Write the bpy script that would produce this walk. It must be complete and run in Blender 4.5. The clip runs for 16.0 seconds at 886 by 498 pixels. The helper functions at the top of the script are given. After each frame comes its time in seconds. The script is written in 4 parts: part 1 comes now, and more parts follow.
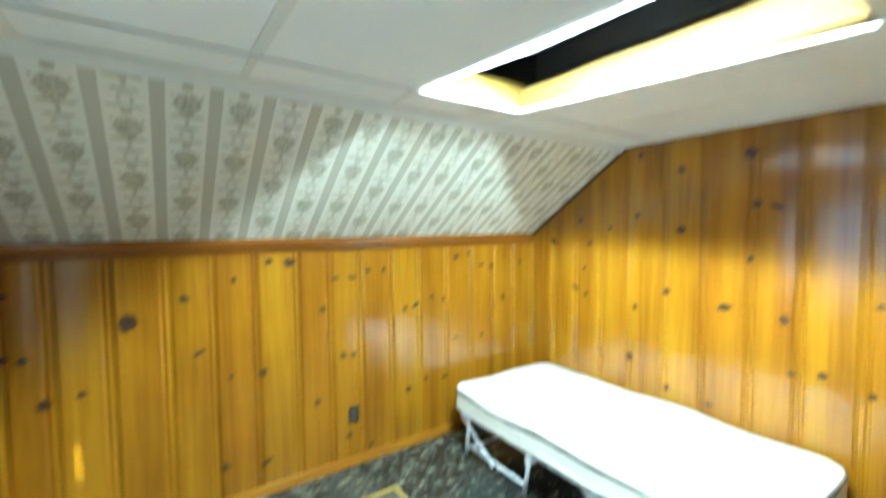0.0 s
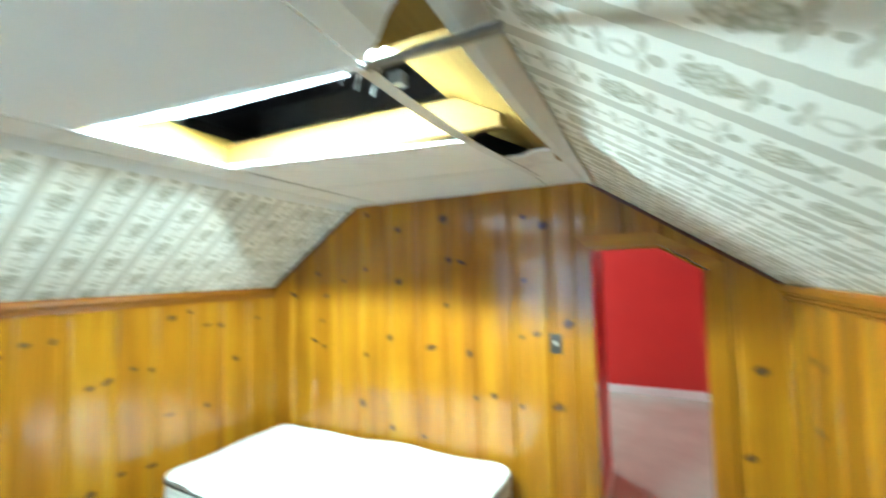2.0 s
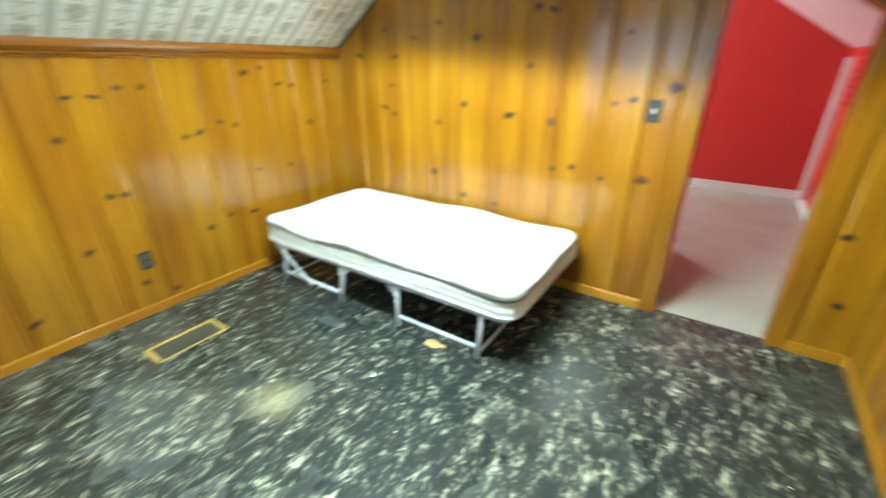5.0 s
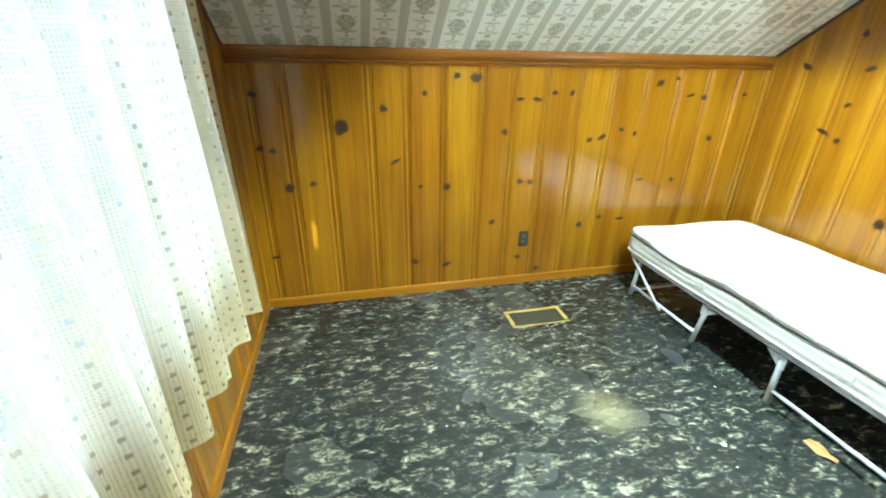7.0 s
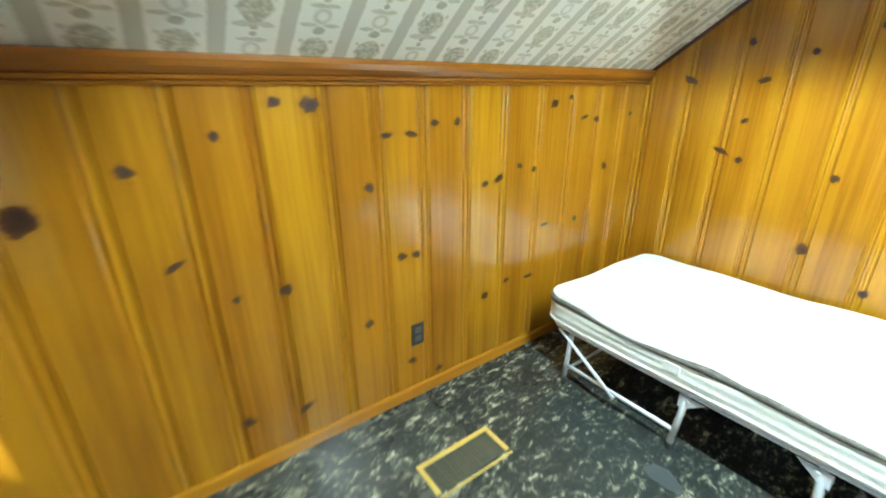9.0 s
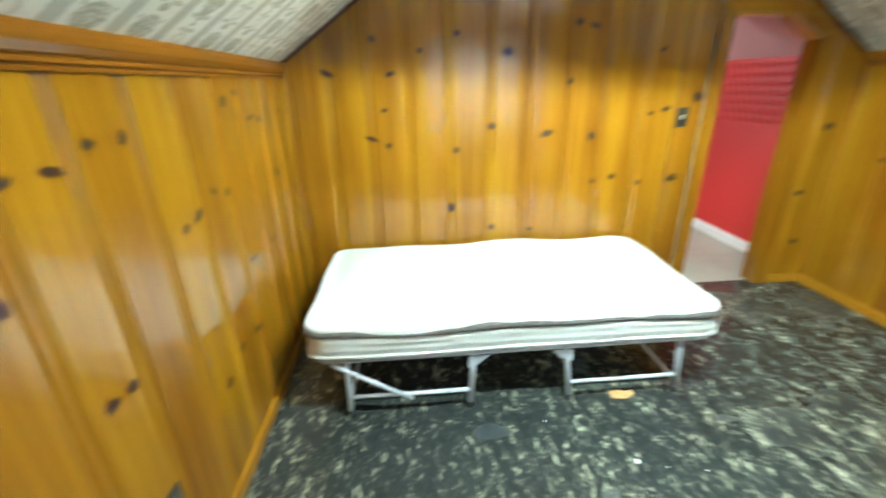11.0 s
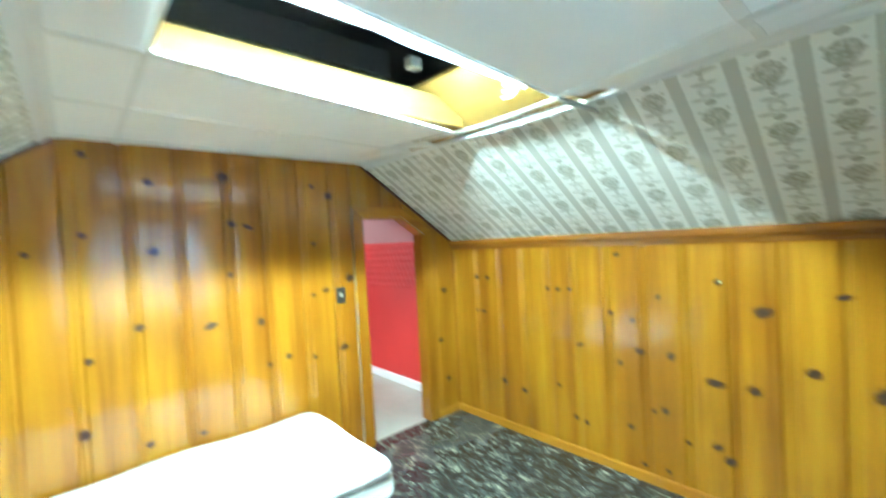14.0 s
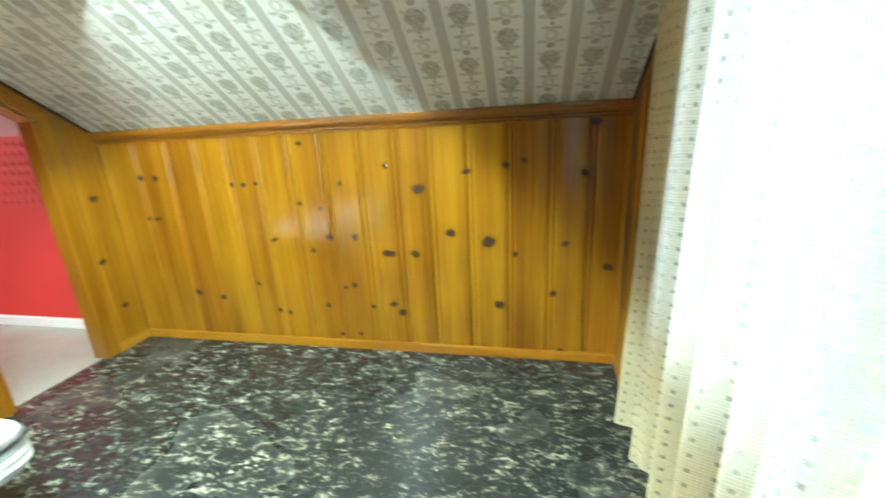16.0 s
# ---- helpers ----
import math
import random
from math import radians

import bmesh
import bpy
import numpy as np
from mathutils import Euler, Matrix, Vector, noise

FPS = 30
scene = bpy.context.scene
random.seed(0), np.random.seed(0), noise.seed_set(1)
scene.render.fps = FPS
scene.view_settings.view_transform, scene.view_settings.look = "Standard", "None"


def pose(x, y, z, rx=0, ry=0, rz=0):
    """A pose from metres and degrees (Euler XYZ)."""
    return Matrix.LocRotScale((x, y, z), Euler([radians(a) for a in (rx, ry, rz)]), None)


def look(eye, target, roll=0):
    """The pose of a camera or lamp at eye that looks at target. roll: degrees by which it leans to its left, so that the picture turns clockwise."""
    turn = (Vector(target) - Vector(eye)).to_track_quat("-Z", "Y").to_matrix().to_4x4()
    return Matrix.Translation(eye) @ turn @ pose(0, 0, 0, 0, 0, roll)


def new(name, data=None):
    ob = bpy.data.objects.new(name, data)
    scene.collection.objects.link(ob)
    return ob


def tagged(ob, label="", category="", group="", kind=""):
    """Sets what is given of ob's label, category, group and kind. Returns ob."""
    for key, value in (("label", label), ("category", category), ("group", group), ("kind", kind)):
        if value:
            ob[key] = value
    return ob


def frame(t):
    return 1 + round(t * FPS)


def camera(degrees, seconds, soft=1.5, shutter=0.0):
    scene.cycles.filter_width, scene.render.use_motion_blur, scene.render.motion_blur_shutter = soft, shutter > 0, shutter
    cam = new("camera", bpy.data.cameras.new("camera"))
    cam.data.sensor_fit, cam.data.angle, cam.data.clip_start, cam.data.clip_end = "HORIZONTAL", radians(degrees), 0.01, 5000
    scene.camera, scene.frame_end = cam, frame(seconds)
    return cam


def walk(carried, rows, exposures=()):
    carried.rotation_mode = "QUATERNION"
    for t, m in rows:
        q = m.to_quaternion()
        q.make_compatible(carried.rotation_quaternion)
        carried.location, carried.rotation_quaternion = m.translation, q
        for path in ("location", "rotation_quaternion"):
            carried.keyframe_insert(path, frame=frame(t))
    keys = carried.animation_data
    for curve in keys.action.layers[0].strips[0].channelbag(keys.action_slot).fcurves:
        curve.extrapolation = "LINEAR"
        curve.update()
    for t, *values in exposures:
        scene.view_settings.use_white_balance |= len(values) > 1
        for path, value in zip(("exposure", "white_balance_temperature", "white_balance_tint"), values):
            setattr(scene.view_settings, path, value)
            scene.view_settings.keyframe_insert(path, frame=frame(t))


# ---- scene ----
cam = camera(93.9, 16.0, soft=1.7, shutter=0.9)
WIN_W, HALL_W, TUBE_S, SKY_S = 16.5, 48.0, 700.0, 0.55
EXPOSURES = [
    (0, 1.05, 5050, -13), (1, 1.25, 4800, -14), (2, 1.1, 5050, -11), (3, 0.95, 5350, -9), (5.5, 0.95, 5350, -9), (8, 0.95, 5350, -8), (10.5, 0.75, 5350, -9),
    (11.5, 0.8, 5350, -10), (12.5, 1.15, 4850, -14), (14, 1.27, 4700, -16), (15, 1.15, 5350, -10), (16, 1.15, 5300, -11)]
PATH = [
    (0, (0.63, 1.254, 1.635), (1.755, 2.904, 1.531), -0.4),
    (0.5, (0.647, 1.174, 1.717), (1.866, 2.744, 1.936), 0.1),
    (1, (0.667, 1.123, 1.752), (2.011, 2.575, 2.049), -0.7),
    (1.5, (0.732, 1.043, 1.704), (2.309, 2.251, 1.938), -1.0),
    (2, (0.8, 0.961, 1.67), (2.596, 1.833, 1.783), -1.4),
    (2.5, (0.826, 0.926, 1.648), (2.746, 1.458, 1.47), -1.3),
    (3, (0.867, 0.91, 1.61), (2.785, 1.245, 1.154), -1.3),
    (3.2, (0.872, 0.91, 1.602), (2.773, 1.205, 1.056), -1.6),
    (5.3, (0.77, 1.158, 1.454), (2.118, 2.373, 0.613), 0.3),
    (5.5, (0.733, 1.193, 1.454), (1.945, 2.547, 0.619), 0.4),
    (6, (0.616, 1.276, 1.477), (1.442, 2.899, 0.65), 0.3),
    (6.5, (0.546, 1.302, 1.485), (1.066, 3.052, 0.668), 0.7),
    (7, (0.491, 1.349, 1.493), (0.91, 3.127, 0.68), 0.8),
    (7.5, (0.435, 1.492, 1.476), (0.964, 3.239, 0.659), -1.1),
    (8, (0.523, 1.761, 1.469), (1.22, 3.457, 0.671), 0.4),
    (8.2, (0.588, 1.876, 1.474), (1.379, 3.557, 0.734), -0.2),
    (10.3, (0.859, 3.13, 1.433), (2.565, 3.809, 0.64), -2.1),
    (10.5, (0.845, 3.174, 1.432), (2.642, 3.559, 0.643), -3.7),
    (11, (0.813, 3.194, 1.451), (2.664, 3.06, 0.704), -1.3),
    (11.5, (0.789, 3.096, 1.487), (2.598, 2.509, 0.868), 0.4),
    (12, (0.747, 3.024, 1.542), (2.453, 2.06, 1.144), -0.3),
    (12.5, (0.676, 2.978, 1.617), (2.347, 1.888, 1.473), -2.1),
    (13, (0.625, 3.003, 1.662), (2.287, 1.9, 1.819), -2.9),
    (13.5, (0.609, 2.966, 1.646), (2.221, 1.788, 1.774), -3.6),
    (14, (0.611, 2.933, 1.589), (2.105, 1.604, 1.543), -3.1),
    (14.5, (0.597, 2.876, 1.532), (1.838, 1.334, 1.244), -2.3),
    (14.7, (0.617, 2.869, 1.536), (1.694, 1.236, 1.118), -2.2),
    (15, (0.584, 2.837, 1.503), (1.488, 1.114, 1.038), -2.8),
    (15.5, (0.5, 2.791, 1.506), (1.117, 0.96, 0.991), -4.0),
    (16, (0.44, 2.773, 1.5), (0.848, 0.902, 0.922), -3.2),
]
walk(cam, [(t, look(eye, target, roll)) for t, eye, target, roll in PATH], EXPOSURES)

# ---- world, sun, exposure ----
XW, XE, YS, YN = -0.09, 3.42, 0.325, 3.905      # room faces
ZR, ZC = 1.565, 2.20                            # top of knee walls, flat ceiling
YBS, YBN = 1.25, 2.99                           # where the slopes meet the flat ceiling
SUN_DIR = Vector((0.34, 0.90, -0.67)).normalized()

world = bpy.data.worlds.new("sky")
scene.world = world
world.use_nodes = True
wn = world.node_tree
sky = wn.nodes.new("ShaderNodeTexSky")
sky.sky_type, sky.sun_disc = "NISHITA", False
sky.sun_elevation = math.asin(-SUN_DIR.z)
sky.sun_rotation = math.atan2(-SUN_DIR.x, -SUN_DIR.y)
wn.links.new(sky.outputs[0], wn.nodes["Background"].inputs[0])
wn.nodes["Background"].inputs[1].default_value = 0.08

sun = bpy.data.lights.new("sun", "SUN")
sun.energy, sun.angle, sun.color = 5.0, radians(0.5), (1.0, 0.93, 0.82)
sun_ob = new("sun", sun)
sun_ob.matrix_world = look(Vector((0.25, 3.9, 0.53)) - SUN_DIR * 8, (0.25, 3.9, 0.53))


def area(name, eye, target, sx, sy, watts, colour):
    d = bpy.data.lights.new(name, "AREA")
    d.shape, d.size, d.size_y, d.energy, d.color = "RECTANGLE", sx, sy, watts, colour
    o = new(name, d)
    o.matrix_world = look(eye, target)
    return o


# daylight in the window opening
area("window_daylight", (-0.21, 2.18, 1.36), (2.0, 2.18, 1.33), 1.42, 1.08, WIN_W, (0.78, 0.86, 1.0)).data.spread = 1.7
# lamp added in the unseen part of the red room; no window there
area("hall_fill_lamp", (6.25, 3.62, 1.5), (6.5, 0.6, 0.9), 1.0, 1.0, HALL_W, (1.0, 0.97, 0.93))

# ---- materials ----


def mat(name, rough=0.6, metal=0.0, colour=(0.5, 0.5, 0.5)):
    m = bpy.data.materials.new(name)
    m.use_nodes = True
    b = m.node_tree.nodes["Principled BSDF"]
    b.inputs["Roughness"].default_value = rough
    b.inputs["Metallic"].default_value = metal
    b.inputs["Base Color"].default_value = (*colour, 1)
    return m, m.node_tree, b


def N(t, kind, **kw):
    n = t.nodes.new(kind)
    for k, v in kw.items():
        n.inputs[k.replace("_", " ")].default_value = v
    return n


def M(t, op, a, b=None, c=None, clamp=False):
    n = t.nodes.new("ShaderNodeMath")
    n.operation, n.use_clamp = op, clamp
    for i, v in enumerate((a, b, c)):
        if v is None:
            continue
        if isinstance(v, (int, float)):
            n.inputs[i].default_value = v
        else:
            t.links.new(v, n.inputs[i])
    return n.outputs[0]


def coords(t, scale=(1, 1, 1), vary=0.0):
    """Object coordinates, scaled; vary: each object takes another stretch of the pattern."""
    tc = t.nodes.new("ShaderNodeTexCoord")
    v = tc.outputs["Object"]
    if vary:
        info = t.nodes.new("ShaderNodeObjectInfo")
        add = t.nodes.new("ShaderNodeVectorMath")
        add.operation = "ADD"
        off = M(t, "MULTIPLY", info.outputs["Random"], vary)
        t.links.new(v, add.inputs[0])
        t.links.new(off, add.inputs[1])
        v = add.outputs[0]
    mp = t.nodes.new("ShaderNodeMapping")
    mp.inputs["Scale"].default_value = scale
    t.links.new(v, mp.inputs[0])
    return mp.outputs[0]


def noise_tex(t, vec, scale, detail=4, rough=0.55, distort=0.0):
    n = N(t, "ShaderNodeTexNoise", Scale=scale, Detail=detail, Roughness=rough, Distortion=distort)
    t.links.new(vec, n.inputs["Vector"])
    return n.outputs[0]


def ramp(t, fac, stops):
    r = t.nodes.new("ShaderNodeValToRGB")
    while len(r.color_ramp.elements) < len(stops):
        r.color_ramp.elements.new(0.5)
    for e, (p, c) in zip(r.color_ramp.elements, stops):
        e.position, e.color = p, (*c, 1)
    t.links.new(fac, r.inputs[0])
    return r.outputs[0]


def mix(t, fac, a, b, mode="MIX"):
    n = t.nodes.new("ShaderNodeMix")
    n.data_type, n.blend_type = "RGBA", mode
    for i, v in ((0, fac), (6, a), (7, b)):
        if isinstance(v, (int, float)):
            n.inputs[i].default_value = v
        elif isinstance(v, tuple):
            n.inputs[i].default_value = (*v, 1)
        else:
            t.links.new(v, n.inputs[i])
    return n.outputs[2]


def bump(t, b, height, strength, dist=0.002):
    n = N(t, "ShaderNodeBump", Strength=strength, Distance=dist)
    t.links.new(height, n.inputs["Height"])
    t.links.new(n.outputs[0], b.inputs["Normal"])


def wood(name, axis, dark, mid, light, rough=0.36, coat=1.0):
    """Varnished pine with the grain along one axis."""
    m, t, b = mat(name, rough)
    long = [13.0, 13.0, 13.0]
    long[axis] = 0.55
    fine = [60.0, 60.0, 60.0]
    fine[axis] = 1.6
    g1 = noise_tex(t, coords(t, tuple(long), 40), 1.0, 2, 0.45, 0.35)
    band = [7.0, 7.0, 7.0]
    band[axis] = 0.25
    streak = noise_tex(t, coords(t, tuple(band), 25), 1.0, 3)
    g2 = noise_tex(t, coords(t, tuple(fine), 40), 1.0, 4, 0.6, 0.3)
    broad = noise_tex(t, coords(t, (1.3, 1.3, 1.3), 9), 1.0, 2)
    rings = M(t, "FRACT", M(t, "MULTIPLY", g1, 7.0))
    tri = M(t, "ABSOLUTE", M(t, "SUBTRACT", rings, 0.5))
    f = M(t, "ADD", M(t, "MULTIPLY", tri, 0.16), M(t, "ADD", M(t, "MULTIPLY", g2, 0.30), 0.08))
    f = M(t, "ADD", f, M(t, "MULTIPLY", M(t, "SUBTRACT", streak, 0.37), 0.8))
    f = M(t, "ADD", f, M(t, "MULTIPLY", M(t, "SUBTRACT", broad, 0.5), 0.45), None, True)
    col = ramp(t, f, [(0.12, dark), (0.45, mid), (0.85, light)])
    info = t.nodes.new("ShaderNodeObjectInfo")
    hue = N(t, "ShaderNodeHueSaturation")
    t.links.new(M(t, "ADD", M(t, "MULTIPLY", info.outputs["Random"], 0.010), 0.495), hue.inputs["Hue"])
    t.links.new(M(t, "ADD", M(t, "MULTIPLY", info.outputs["Random"], 0.20), 0.90), hue.inputs["Value"])
    t.links.new(col, hue.inputs["Color"])
    t.links.new(hue.outputs[0], b.inputs["Base Color"])
    b.inputs["Coat Weight"].default_value = coat
    b.inputs["Coat IOR"].default_value = 1.55
    b.inputs["Specular IOR Level"].default_value = 0.1
    b.inputs["Coat Roughness"].default_value = 0.15
    t.links.new(M(t, "ADD", M(t, "MULTIPLY", broad, 0.10), rough - 0.03), b.inputs["Roughness"])
    bump(t, b, M(t, "ADD", M(t, "MULTIPLY", g2, 0.3), M(t, "MULTIPLY", g1, 1.0)), 0.12, 0.004)
    film = N(t, "ShaderNodeBump", Strength=0.10, Distance=0.006)
    t.links.new(noise_tex(t, coords(t, (9, 9, 4), 12), 1.0, 2), film.inputs["Height"])
    t.links.new(film.outputs[0], b.inputs["Coat Normal"])
    return m


PD, PM, PL = (0.18, 0.061, 0.002), (0.33, 0.149, 0.004), (0.46, 0.246, 0.007)
PINE_Z = wood("pine_upright", 2, PD, PM, PL)
PINE_X = wood("pine_along_x", 0, (0.27, 0.100, 0.005), (0.40, 0.185, 0.008), (0.51, 0.265, 0.014))
PINE_Y = wood("pine_along_y", 1, (0.27, 0.100, 0.005), (0.40, 0.185, 0.008), (0.51, 0.265, 0.014))
RAIL_X = wood("rail_pine", 0, (0.15, 0.050, 0.005), (0.26, 0.100, 0.008), (0.38, 0.17, 0.015))
RAW = wood("bare_lumber", 1, (0.085, 0.045, 0.009), (0.11, 0.062, 0.014), (0.145, 0.088, 0.022), 0.6, 0.0)
RAW_X = wood("bare_plywood", 0, (0.20, 0.12, 0.026), (0.27, 0.17, 0.038), (0.33, 0.22, 0.055), 0.6, 0.0)


def knot_material():
    """Dark uneven heart, a red-brown ring, and amber grain that bends round it."""
    m, t, b = mat("knot", 0.5)
    tc = t.nodes.new("ShaderNodeTexCoord")
    ln = t.nodes.new("ShaderNodeVectorMath")
    ln.operation = "LENGTH"
    t.links.new(tc.outputs["Object"], ln.inputs[0])
    nz = noise_tex(t, coords(t, (1.1, 1.1, 1.1), 30), 1.0, 3)
    fine = noise_tex(t, coords(t, (4.5, 4.5, 4.5), 17), 1.0, 4)
    r = M(t, "ADD", ln.outputs["Value"], M(t, "MULTIPLY", M(t, "SUBTRACT", nz, 0.5), 1.5))
    r = M(t, "ADD", r, M(t, "MULTIPLY", M(t, "SUBTRACT", fine, 0.5), 0.5))
    col = ramp(t, M(t, "DIVIDE", r, 2.0), [(0.0, (0.022, 0.010, 0.006)), (0.28, (0.045, 0.017, 0.007)), (0.42, (0.085, 0.026, 0.006)), (0.52, (0.20, 0.070, 0.006)), (0.8, (0.34, 0.15, 0.008))])
    t.links.new(col, b.inputs["Base Color"])
    b.inputs["Specular IOR Level"].default_value = 0.3
    core = M(t, "MULTIPLY", M(t, "SUBTRACT", 1.12, r), 3.2, None, True)
    swirl = M(t, "MULTIPLY", M(t, "SUBTRACT", 1.75, r), 0.8, None, True)
    rings = M(t, "ABSOLUTE", M(t, "SUBTRACT", M(t, "FRACT", M(t, "MULTIPLY", r, 4.0)), 0.5))
    t.links.new(M(t, "MAXIMUM", core, M(t, "MULTIPLY", swirl, rings)), b.inputs["Alpha"])
    return m


KNOT = knot_material()


def wallpaper():
    """Off-white paper with grey bands and columns of grey medallions, ribbons and rings."""
    m, t, b = mat("striped_damask_wallpaper", 0.72)
    tc = t.nodes.new("ShaderNodeTexCoord")
    sep = t.nodes.new("ShaderNodeSeparateXYZ")
    warp = t.nodes.new("ShaderNodeVectorMath")
    warp.operation = "ADD"
    wob = N(t, "ShaderNodeTexNoise", Scale=55.0, Detail=2.0)
    t.links.new(tc.outputs["Object"], wob.inputs["Vector"])
    sc = t.nodes.new("ShaderNodeVectorMath")
    sc.operation = "MULTIPLY_ADD"
    t.links.new(wob.outputs["Color"], sc.inputs[0])
    sc.inputs[1].default_value = (0.012, 0.012, 0)
    sc.inputs[2].default_value = (-0.006, -0.006, 0)
    t.links.new(tc.outputs["Object"], warp.inputs[0])
    t.links.new(sc.outputs[0], warp.inputs[1])
    t.links.new(warp.outputs[0], sep.inputs[0])
    P, Q = 0.19, 0.30
    col = M(t, "DIVIDE", M(t, "ADD", sep.outputs[0], 0.003 + 50 * P * 3), P)
    cell = M(t, "FLOOR", col)
    u = M(t, "MULTIPLY", M(t, "SUBTRACT", M(t, "FRACT", col), 0.5), P)
    third = M(t, "LESS_THAN", M(t, "MODULO", cell, 3.0), 0.5)
    vv = M(t, "ADD", M(t, "DIVIDE", sep.outputs[1], Q), M(t, "ADD", M(t, "MULTIPLY", third, 0.5), 10.1))
    v = M(t, "MULTIPLY", M(t, "FRACT", vv), Q)
    au = M(t, "ABSOLUTE", u)

    def blob(cu, cv, ru, rv, edge=5.0, side=False):
        x = M(t, "DIVIDE", M(t, "SUBTRACT", au if side else u, cu), ru)
        y = M(t, "DIVIDE", M(t, "SUBTRACT", v, cv), rv)
        d = M(t, "SQRT", M(t, "ADD", M(t, "MULTIPLY", x, x), M(t, "MULTIPLY", y, y)))
        return M(t, "MULTIPLY", M(t, "SUBTRACT", 1.0, d), edge, None, True), d

    petals = N(t, "ShaderNodeTexVoronoi", Scale=75.0)
    t.links.new(tc.outputs["Object"], petals.inputs["Vector"])
    grainy = M(t, "MULTIPLY", petals.outputs["Distance"], 1.5, None, True)
    grainy = M(t, "ADD", M(t, "MULTIPLY", grainy, 0.75), 0.25)
    med, _ = blob(0, 0.085, 0.050, 0.054, 6)
    low, ld = blob(0, 0.062, 0.034, 0.045, 6)
    shapes = [M(t, "MULTIPLY", M(t, "MAXIMUM", med, low), grainy)]
    for args in ((0, 0.165, 0.022, 0.018), (0, 0.010, 0.013, 0.010), (0, 0.285, 0.011, 0.012)):
        shapes.append(M(t, "MULTIPLY", blob(*args)[0], 0.85))
    for args in ((0.028, 0.022, 0.034, 0.012), (0.036, 0.187, 0.030, 0.010), (0.020, 0.262, 0.028, 0.010), (0.048, 0.12, 0.008, 0.010), (0.046, 0.082, 0.008, 0.009)):
        shapes.append(M(t, "MULTIPLY", blob(*args, 4.0, True)[0], 0.62))
    ring, rd = blob(0, 0.222, 0.030, 0.034, 1)
    ring = M(t, "MULTIPLY", M(t, "SUBTRACT", 0.34, M(t, "ABSOLUTE", M(t, "SUBTRACT", rd, 0.72))), 3.0, None, True)
    shapes.append(M(t, "MULTIPLY", ring, 0.6))
    tot = shapes[0]
    for s in shapes[1:]:
        tot = M(t, "MAXIMUM", tot, s)
    fade = noise_tex(t, coords(t, (30, 30, 30)), 1.0, 3)
    tot = M(t, "MULTIPLY", tot, M(t, "ADD", fade, 0.42), None, True)
    band = M(t, "MULTIPLY", M(t, "SUBTRACT", au, 0.070), 400, None, True)
    stain = noise_tex(t, coords(t, (1.5, 1.5, 1.5)), 1.0, 4)
    paper = ramp(t, stain, [(0.3, (0.74, 0.73, 0.66)), (0.7, (0.80, 0.80, 0.75))])
    c = mix(t, M(t, "MULTIPLY", band, 0.9), paper, (0.48, 0.47, 0.40))
    c = mix(t, M(t, "MULTIPLY", tot, 0.85), c, (0.29, 0.28, 0.19))
    t.links.new(c, b.inputs["Base Color"])
    bump(t, b, noise_tex(t, coords(t, (180, 180, 180)), 1.0, 2), 0.15, 0.001)
    return m


PAPER = wallpaper()


def floor_material():
    """Worn dark vinyl with cream and green-grey streaks."""
    m, t, b = mat("marbled_dark_vinyl", 0.3)
    c1 = coords(t, (9, 18, 1))
    c2 = coords(t, (21, 40, 1))
    patch = noise_tex(t, c1, 1.0, 5, 0.62, 0.9)
    fleck = noise_tex(t, c2, 1.0, 5, 0.66, 1.1)
    broad = noise_tex(t, coords(t, (1.1, 1.1, 1)), 1.0, 3)
    s = M(t, "ADD", M(t, "MULTIPLY", patch, 0.5), M(t, "MULTIPLY", fleck, 0.5))
    s = M(t, "ADD", s, M(t, "MULTIPLY", M(t, "SUBTRACT", broad, 0.5), 0.12))
    col = ramp(t, s, [(0.36, (0.010, 0.012, 0.012)), (0.49, (0.018, 0.021, 0.020)), (0.54, (0.050, 0.054, 0.042)), (0.585, (0.22, 0.215, 0.15)), (0.65, (0.52, 0.50, 0.37))])
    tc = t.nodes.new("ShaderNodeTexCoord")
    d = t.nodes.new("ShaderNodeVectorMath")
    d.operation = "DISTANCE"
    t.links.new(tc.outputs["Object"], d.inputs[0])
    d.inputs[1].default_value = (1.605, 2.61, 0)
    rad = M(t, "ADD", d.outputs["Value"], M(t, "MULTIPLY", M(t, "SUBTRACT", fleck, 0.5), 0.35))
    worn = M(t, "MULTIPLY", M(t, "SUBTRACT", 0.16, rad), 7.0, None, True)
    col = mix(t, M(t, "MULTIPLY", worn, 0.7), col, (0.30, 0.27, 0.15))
    dusty = M(t, "MULTIPLY", noise_tex(t, coords(t, (3, 3, 3)), 1.0, 5), 0.05)
    col = mix(t, dusty, col, (0.4, 0.4, 0.38))
    t.links.new(col, b.inputs["Base Color"])
    t.links.new(M(t, "ADD", M(t, "MULTIPLY", broad, 0.24), 0.14), b.inputs["Roughness"])
    bump(t, b, M(t, "ADD", fleck, M(t, "MULTIPLY", broad, 4.0)), 0.12, 0.004)
    return m


FLOOR = floor_material()


